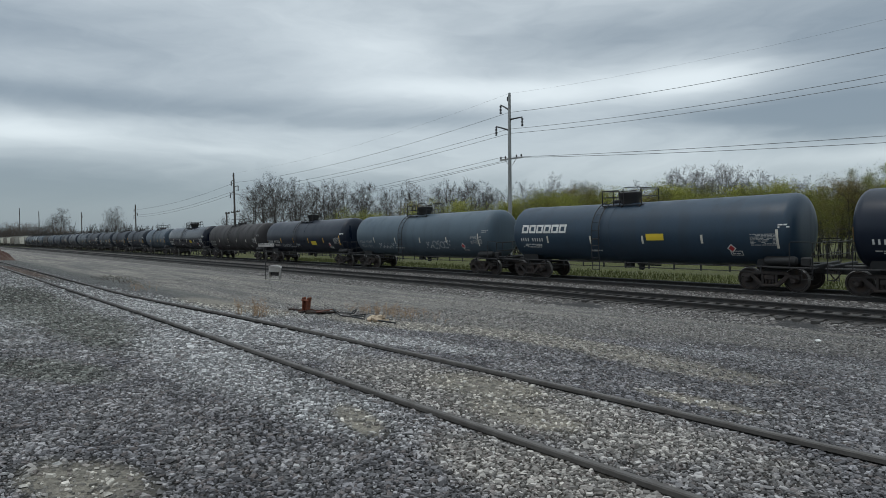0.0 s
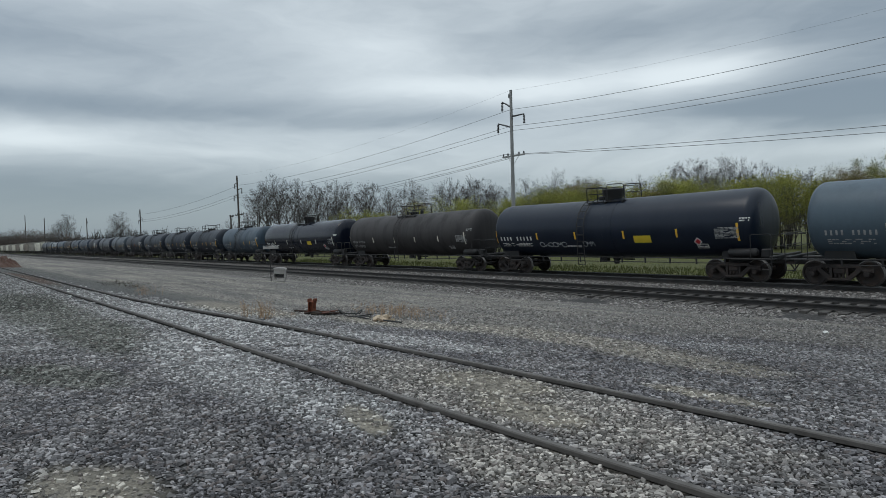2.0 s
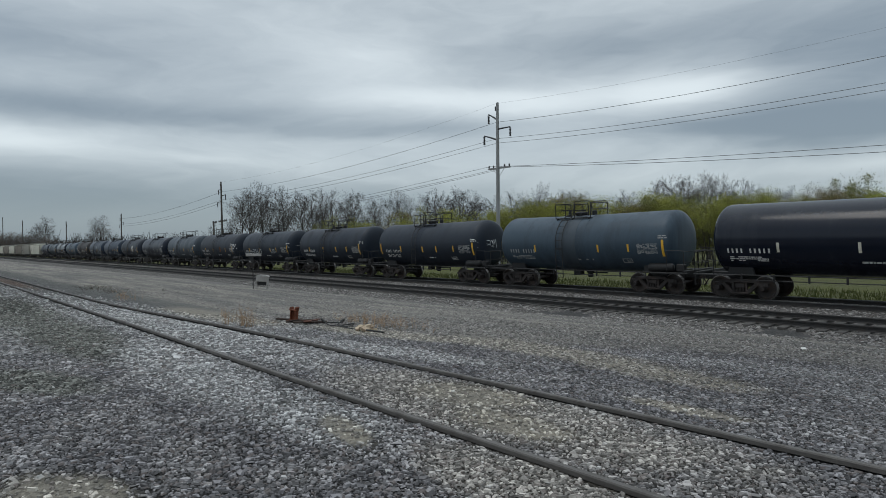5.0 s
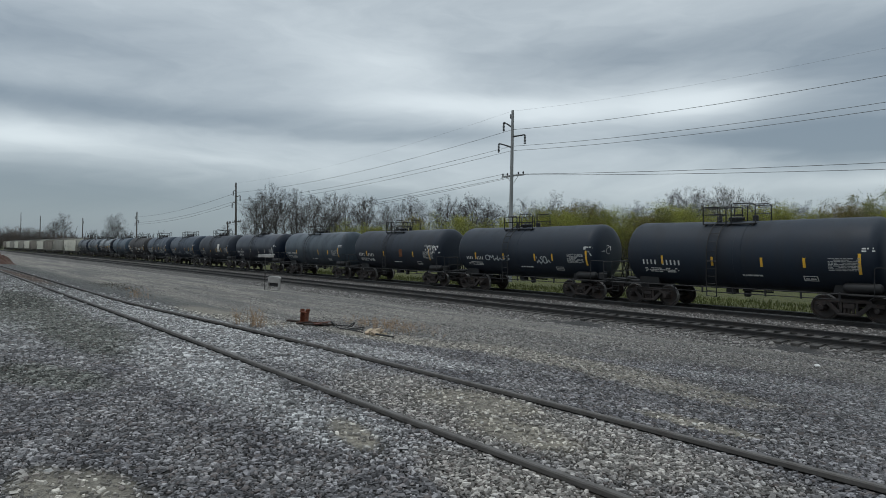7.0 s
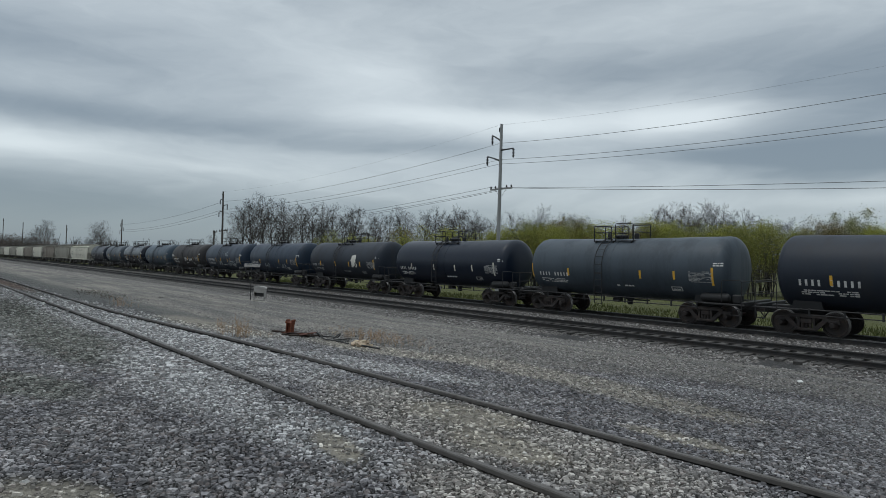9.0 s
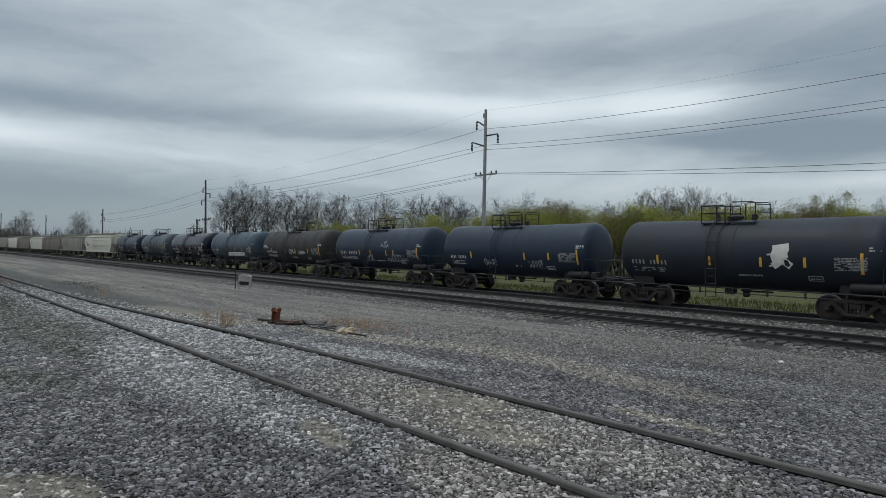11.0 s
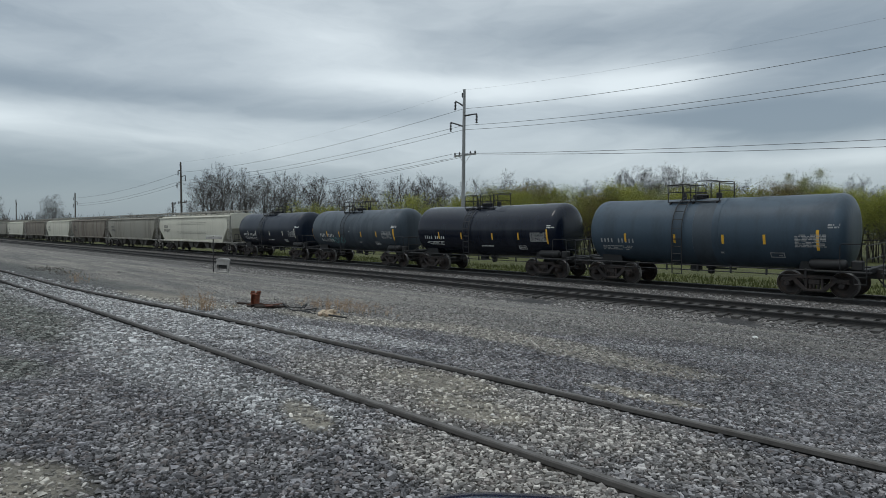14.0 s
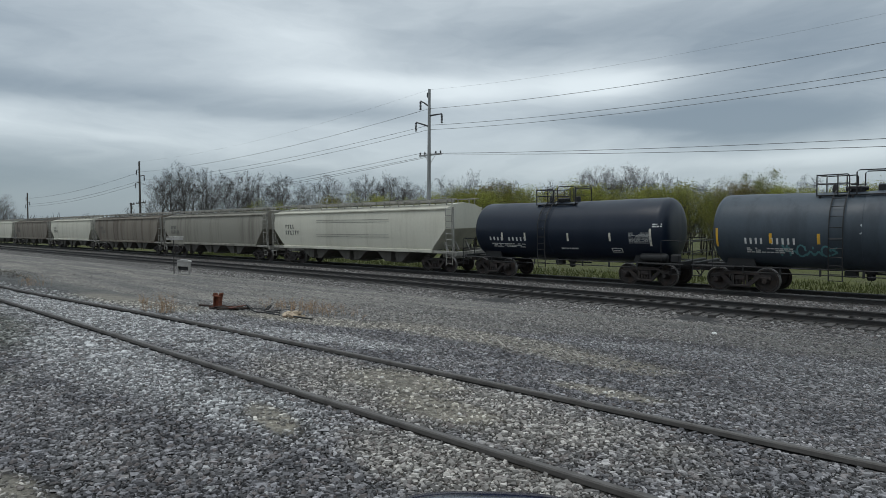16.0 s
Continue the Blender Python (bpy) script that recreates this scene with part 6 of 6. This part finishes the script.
pile("strewn_stone", dx_, 7.2 + 11.0 * rs.uniform(0, 1, 38000) ** 1.15, 0.0145, 16, "small stones strewn over the dirt road", 0.0)


# ---- things lying in the yard ----
rust = paint("heavy_rust", (0.155, 0.044, 0.020), 0.9, 0.0, 0.45, 0.15, (0.055, 0.026, 0.018), 0.6, bump=0.01)
old_plank = paint("weathered_dark_plank", (0.036, 0.024, 0.019), 0.9, 0.0, 0.4, 0.3, (0.10, 0.085, 0.07), 0.4, bump=0.005)
foam_tan = paint("broken_tan_board", (0.44, 0.35, 0.25), 0.85, 0.0, 0.4, 0.2, (0.17, 0.10, 0.07), 0.5, bump=0.01)
hose = paint("black_hose", (0.02, 0.02, 0.02), 0.6, 0.0, 0.2, 0.3)
dry_stalk = paint("dry_reddish_stalks", (0.34, 0.225, 0.135), 0.9, 0.0, 0.3, 0.3, random_tint=0.35, island=True)
case_grey = paint("pale_grey_case_paint", (0.36, 0.345, 0.33), 0.7, 0.0, 0.2, 0.5, (0.22, 0.21, 0.19), 0.5, streak=True)
case_shade = paint("case_opening_shade", (0.03, 0.03, 0.032), 0.8, 0.0, 0.2, 0.5)


def gz(x, y):
    return float(ground_z(np.array(float(x)), np.array(float(y))))


def rusty_post():
    x, y = -13.6, 7.0
    p = thing("rusty_bollard", "rusted steel stub standing on old planks", "bollard", pose(x, y, gz(x, y) + 0.02, 0, 4, 25) @ Matrix.Scale(0.72, 4))
    g = Geo()
    g.box((0, 0, 0.02), (0.26, 0.24, 0.05), 0.01)
    for s in (-1, 1):
        g.box((s * 0.085, 0, 0.20), (0.035, 0.20, 0.34), 0.008)
    g.box((0, 0, 0.19), (0.16, 0.035, 0.32), 0.006)
    part("web", g.mesh("web", rust, smooth=False), p)
    g = Geo()
    g.box((-0.01, 0, 0.37), (0.27, 0.22, 0.045), 0.012, Matrix.Rotation(radians(5), 3, "Y"))
    g.box((-0.10, 0.0, 0.42), (0.06, 0.19, 0.09), 0.015, Matrix.Rotation(radians(-14), 3, "Y"))
    g.box((0.10, 0.02, 0.43), (0.06, 0.18, 0.10), 0.015, Matrix.Rotation(radians(16), 3, "Y"))
    part("cap", g.mesh("cap", rust, smooth=False), p)


rusty_post()
rusty_scrap = paint("rusty_scrap_plate", (0.105, 0.043, 0.029), 0.9, 0.0, 0.5, 0.2, (0.028, 0.020, 0.018), 0.6, bump=0.006)
for x, y, long, turn, tilt in ((-13.95, 6.95, 0.45, 30, 2), (-13.35, 7.0, 0.6, 62, -2), (-13.25, 7.15, 0.55, 38, 3), (-13.0, 6.95, 0.5, 48, 0), (-12.95, 7.25, 0.45, 75, 1)):
    ob = new("old_plank", Geo().box((0, 0, 0), (long, 0.12, 0.04), 0.012).mesh("old_plank", old_plank, smooth=False))
    ob.matrix_basis = pose(x, y, gz(x, y) + 0.045, 0, tilt, turn)
    tagged(ob, "dark weathered plank lying on the gravel", "plank", "planks by the rusty stub")
scrap_rnd = random.Random(8)
for x, y, wide in ((-13.25, 6.85, 0.42), (-12.95, 7.05, 0.38), (-13.1, 7.3, 0.36), (-12.8, 6.95, 0.30)):
    rim = [(wide * scrap_rnd.uniform(0.35, 0.6) * math.cos(a), wide * scrap_rnd.uniform(0.22, 0.42) * math.sin(a)) for a in [k * math.pi / 4 for k in range(8)]]
    ob = new("scrap_plate", Geo().slab(rim[::-1], -0.008, 0.008).mesh("scrap_plate", rusty_scrap, smooth=False))
    ob.matrix_basis = pose(x, y, gz(x, y) + 0.085, 90 + scrap_rnd.uniform(-9, 9), scrap_rnd.uniform(-6, 6), scrap_rnd.uniform(0, 180))
    tagged(ob, "torn rust-brown steel plate lying on planks", "scrap metal", "scrap by the rusty stub")


def hose_loop():
    pts = []
    for k in range(26):
        a = k / 25 * 2.2 * math.pi
        pts.append((-12.75 + 0.38 * math.cos(a) + 0.02 * k, 7.45 + 0.30 * math.sin(a), 0.0))
    pts = [(x, y, gz(x, y) + 0.03 + 0.12 * max(0.0, math.sin(i * 0.52))) for i, (x, y, _) in enumerate(pts)]
    pts += [(-12.1, 7.3, gz(-12.1, 7.3) + 0.03), (-11.4, 7.25, gz(-11.4, 7.25) + 0.03)]
    tagged(new("old_hose", Geo().tube(pts, 0.014, 6).mesh("old_hose", hose)), "black hose curled loosely on the gravel", "hose")


hose_loop()


def broken_board():
    p = thing("broken_board", "heap of broken tan board on the gravel", "debris", pose(-11.15, 7.35, gz(-11.15, 7.35)))
    rn = random.Random(4)
    for k in range(11):
        g = Geo()
        n = rn.randint(5, 7)
        r = rn.uniform(0.07, 0.15)
        outline = [(r * rn.uniform(0.6, 1.1) * math.cos(2 * math.pi * i / n), 0.6 * r * rn.uniform(0.6, 1.2) * math.sin(2 * math.pi * i / n)) for i in range(n)]
        g.slab(outline[::-1], -rn.uniform(0.02, 0.04), 0.03)
        part("shard", g.mesh("shard", foam_tan, smooth=False), p, m=pose(rn.uniform(-0.28, 0.28), rn.uniform(-0.15, 0.15), 0.03 + 0.007 * k, 90 + rn.uniform(-35, 35), rn.uniform(-25, 25), rn.uniform(0, 360)))


broken_board()
tagged(new("thin_pipe", Geo().tube([(-10.95, 7.25, gz(-10.95, 7.25) + 0.05), (-10.5, 7.42, gz(-10.5, 7.42) + 0.03)], 0.018, 8).mesh("thin_pipe", hose)), "short black pipe lying by broken board", "pipe")


def weeds(cx, cy, rx, ry, n, tall, seed, mat_, label):
    rn = random.Random(seed)
    g = Geo()
    for k in range(n):
        x, y = cx + rn.gauss(0, rx), cy + rn.gauss(0, ry)
        z = gz(x, y) - 0.02
        h = tall * rn.uniform(0.4, 1.1)
        dx, dy = rn.gauss(0, 0.14) * h, rn.gauss(0, 0.14) * h
        g.tube([(x, y, z), (x + dx * 0.4, y + dy * 0.4, z + h * 0.6), (x + dx, y + dy, z + h)], [0.004, 0.003, 0.002], 3, caps=False)
        for j in range(3):
            u = rn.uniform(0.4, 0.95)
            b = (x + dx * u, y + dy * u, z + h * u)
            g.tube([b, (b[0] + rn.gauss(0, 0.07), b[1] + rn.gauss(0, 0.07), b[2] + rn.uniform(0.03, 0.14) * h / tall)], [0.0025, 0.0015], 3, caps=False)
    tagged(new("dry_weeds", g.mesh("dry_weeds", mat_, smooth=False)), label, "weeds", kind="stuff")


weeds(-13.5, 5.35, 0.07, 0.05, 12, 0.42, 1, dry_stalk, "tuft of dry reddish weed stalks beside the rail")
weeds(-12.75, 5.45, 0.10, 0.07, 26, 0.45, 2, dry_stalk, "tuft of dry reddish weed stalks beside the rail")
weeds(-13.1, 5.6, 0.4, 0.2, 14, 0.22, 5, dry_stalk, "sparse dry weeds on the gravel")
weeds(-12.2, 8.4, 0.8, 0.25, 120, 0.28, 3, dry_stalk, "low dry reddish weeds behind the broken board")
weeds(-24.0, 5.9, 0.35, 0.2, 26, 0.35, 6, dry_stalk, "sparse dry weeds beside the rail")
weed_green = leaf_paint("low_weed_leaves", (0.06, 0.055, 0.035))
weeds(-33.0, 6.9, 1.6, 0.35, 110, 0.12, 7, weed_green, "dark brownish low weeds on the dirt")
weeds(-28.5, 6.6, 1.2, 0.3, 40, 0.10, 8, weed_green, "dark brownish low weeds on the dirt")


def signal_case():
    x, y = -33.5, 15.3
    z = gz(x, y)
    c = thing("trackside_case", "small pale grey equipment case with dark open front", "equipment box", pose(x, y, z - 0.02, 0, 4, 52))
    part("body", Geo().box((0, 0.20, 0.56), (0.62, 0.04, 0.50), 0.01).mesh("body", case_grey, smooth=False), c)
    for e in (-1, 1):
        part("side_panel", Geo().box((e * 0.29, 0, 0.52), (0.035, 0.44, 0.46), 0.012).mesh("side_panel", case_grey, smooth=False), c)
        for d in (-0.19, 0.19):
            part("leg", Geo().box((e * 0.29, d, 0.14), (0.05, 0.05, 0.36), 0.008).mesh("leg", case_grey, smooth=False), c)
    part("front_panel", Geo().box((0, -0.20, 0.62), (0.60, 0.03, 0.27), 0.01).mesh("front_panel", case_grey, smooth=False), c)
    part("foot_rail", Geo().box((0, -0.20, 0.09), (0.60, 0.04, 0.05), 0.01).mesh("foot_rail", case_grey, smooth=False), c)
    part("lid", Geo().slab([(-0.35, 0.75), (0.35, 0.75), (0.31, 0.81), (0.20, 0.85), (-0.20, 0.85), (-0.31, 0.81)], -0.25, 0.25).mesh("lid", case_grey, smooth=False), c, "pale rounded lid")
    # an added dark block gives the shade inside the open front
    part("relay_gear", Geo().box((0.02, 0.03, 0.38), (0.46, 0.24, 0.20), 0.02).mesh("relay_gear", case_shade, smooth=False), c, "dark gear inside")


signal_case()


def marker_sign():
    x, y = -33.75, 14.9
    z = gz(x, y)
    s = thing("marker_sign", "narrow pale sign board on a thin post", "sign", pose(x, y, z, 0, 0, 48))
    part("post", Geo().tube([(0, 0, -0.15), (0, 0, 2.02)], 0.028, 8).mesh("post", rail_side), s)
    part("board", Geo().box((0.06, -0.05, 1.93), (0.88, 0.03, 0.13), 0.006).mesh("board", case_grey, smooth=False), s, "pale horizontal board")
    part("back_rail", Geo().box((0.06, 0.0, 2.03), (0.92, 0.05, 0.03), 0.005).mesh("back_rail", white_mark, smooth=False), s)


marker_sign()


def dirt_mound():
    rn = np.random.RandomState(2)
    g = Geo()
    nx, ny = 28, 16
    xs, ys = np.linspace(-7, 5.0, nx), np.linspace(-1.3, 1.3, ny)
    verts = []
    for j, b in enumerate(ys):
        for i, a in enumerate(xs):
            e = max(0.0, 1 - (a / 6.0) ** 2 if a < 0 else 1 - (a / 4.6) ** 2) * max(0.0, 1 - (b / 1.25) ** 2)
            verts.append((-76.0 + a, 5.6 + b, gz(-76.0 + a, 5.6 + b) - 0.06 + 1.05 * e ** 0.8 * (0.6 + 0.5 * rn.rand()) + 0.02))
    faces = [(j * nx + i, j * nx + i + 1, (j + 1) * nx + i + 1, (j + 1) * nx + i) for j in range(ny - 1) for i in range(nx - 1)]
    g.put(verts, faces)
    tagged(new("dirt_mound", g.mesh("dirt_mound", paint("red_brown_earth", (0.07, 0.036, 0.026), 0.95, 0.0, 0.5, 0.4, (0.11, 0.075, 0.055), 0.5, bump=0.03), smooth=False)), "low heap of red-brown earth beside the siding", "dirt mound")


dirt_mound()
litter = new("litter", Geo().slab([(-0.05, 0), (0.04, -0.008), (0.05, 0.018), (0.01, 0.03), (-0.04, 0.02)][::-1], -0.035, 0.045).mesh("litter", white_mark, smooth=False))
litter.matrix_basis = pose(-5.17, 14.66, gz(-5.17, 14.66) + 0.02, 20, 0, 40)
tagged(litter, "small piece of white litter on the dirt", "litter")


# ---- the parked car whose mirror stands at the lower edge ----
blue_paint = paint("dark_blue_car_paint", (0.008, 0.012, 0.035), 0.12, 0.0, 0.05, 1.0, spec=0.6)
black_trim = paint("black_car_trim", (0.012, 0.012, 0.012), 0.5, 0.0, 0.1, 1.0)
tyre_rubber = paint("tyre_rubber", (0.02, 0.02, 0.02), 0.85, 0.0, 0.2, 0.3)
glass = bpy.data.materials.new("car_glass")
glass.use_nodes = True
gg = Nodes(glass.node_tree)
gb = gg.add("ShaderNodeBsdfPrincipled", Base_Color=(0.6, 0.65, 0.65, 1), Roughness=0.02, IOR=1.45)
gb.inputs["Transmission Weight"].default_value = 1.0
gg.add("ShaderNodeOutputMaterial", Surface=gb.outputs[0])
mirror = bpy.data.materials.new("mirror_glass")
mirror.use_nodes = True
gg = Nodes(mirror.node_tree)
gg.add("ShaderNodeOutputMaterial", Surface=gg.add("ShaderNodeBsdfPrincipled", Base_Color=(0.9, 0.9, 0.9, 1), Metallic=1.0, Roughness=0.02).outputs[0])


def rounded(c, s, power, n=20):
    """A superellipsoid: a soft block with rounded faces."""
    verts, faces = [], []
    m = n // 2

    def sp(a):
        return math.copysign(abs(a) ** power, a)
    for j in range(m + 1):
        v = -math.pi / 2 + math.pi * j / m
        for i in range(n):
            u = 2 * math.pi * i / n
            verts.append((c[0] + s[0] / 2 * sp(math.cos(v)) * sp(math.cos(u)), c[1] + s[1] / 2 * sp(math.cos(v)) * sp(math.sin(u)), c[2] + s[2] / 2 * sp(math.sin(v))))
    for j in range(m):
        for i in range(n):
            faces.append((j * n + i, j * n + (i + 1) % n, (j + 1) * n + (i + 1) % n, (j + 1) * n + i))
    return verts, faces


def parked_car():
    turn = math.degrees(math.atan2(0.6346, 0.773))
    car = thing("parked_car", "dark blue parked car with a rounded wing mirror", "car", pose(0, 0, gz(0, 0), 0, 0, turn))
    side = -0.12
    g = Geo()
    g.put(*rounded((0.2, side - 0.90, 0.72), (4.4, 1.80, 0.86), 0.35, 36))
    part("body", g.mesh("body", blue_paint, sharp=50), car)
    g = Geo()
    g.slab([(-1.2, 1.08), (1.9, 1.08), (1.5, 1.50), (-0.45, 1.52)][::-1], side - 1.60, side - 0.22)
    part("cabin", g.mesh("cabin", glass, smooth=False), car, "car windows")
    part("roof", Geo().box((0.52, side - 0.91, 1.54), (2.1, 1.36, 0.06), 0.025).mesh("roof", blue_paint), car)
    for x in (-1.25, 1.55):
        for y in (side - 0.14, side - 1.66):
            w_ = part("wheel", Geo().lathe([(-0.10, 0.18), (-0.11, 0.28), (-0.08, 0.325), (0.08, 0.325), (0.11, 0.28), (0.10, 0.18)], 28, "y").mesh("wheel", tyre_rubber), car, m=pose(x, y, 0.325))
            part("rim", Geo().lathe([(-0.085, 0.05), (-0.07, 0.19), (0.07, 0.19), (0.085, 0.05)], 20, "y").mesh("rim", tread_steel), w_)
    g = Geo()
    g.put(*rounded((0.008, 0.40, 1.2375), (0.245, 0.27, 0.17), 0.62, 32))
    house = part("wing_mirror", g.mesh("wing_mirror", blue_paint, sharp=70), car, "glossy dark blue mirror housing")
    part("mirror_glass", Geo().box((0.128, 0.40, 1.23), (0.012, 0.19, 0.11), 0.004).mesh("mirror_glass", mirror, smooth=False), house, "mirror glass")
    part("mirror_foot", Geo().tube([(-0.04, 0.30, 1.16), (-0.08, 0.05, 1.10), (-0.10, side - 0.10, 1.06)], [0.045, 0.05, 0.06], 10).mesh("mirror_foot", black_trim), house)


parked_car()


def motions():
    """The whole train rolls east."""
    for car, x in CARS:
        walk(car, [(t, on_track(x + far)) for t, far in ROLLED])
    even = ROLLED[-1][1] / 16.0
    turning = [Matrix.Rotation(even / WHEEL_R * k / FPS, 4, "Y") for k in range(16 * FPS + 1)]
    for wheel, along in WHEELS:
        seat = pose(along, 0, WHEEL_R)
        walk(wheel, [(k / FPS, seat @ turn) for k, turn in enumerate(turning)])


motions()
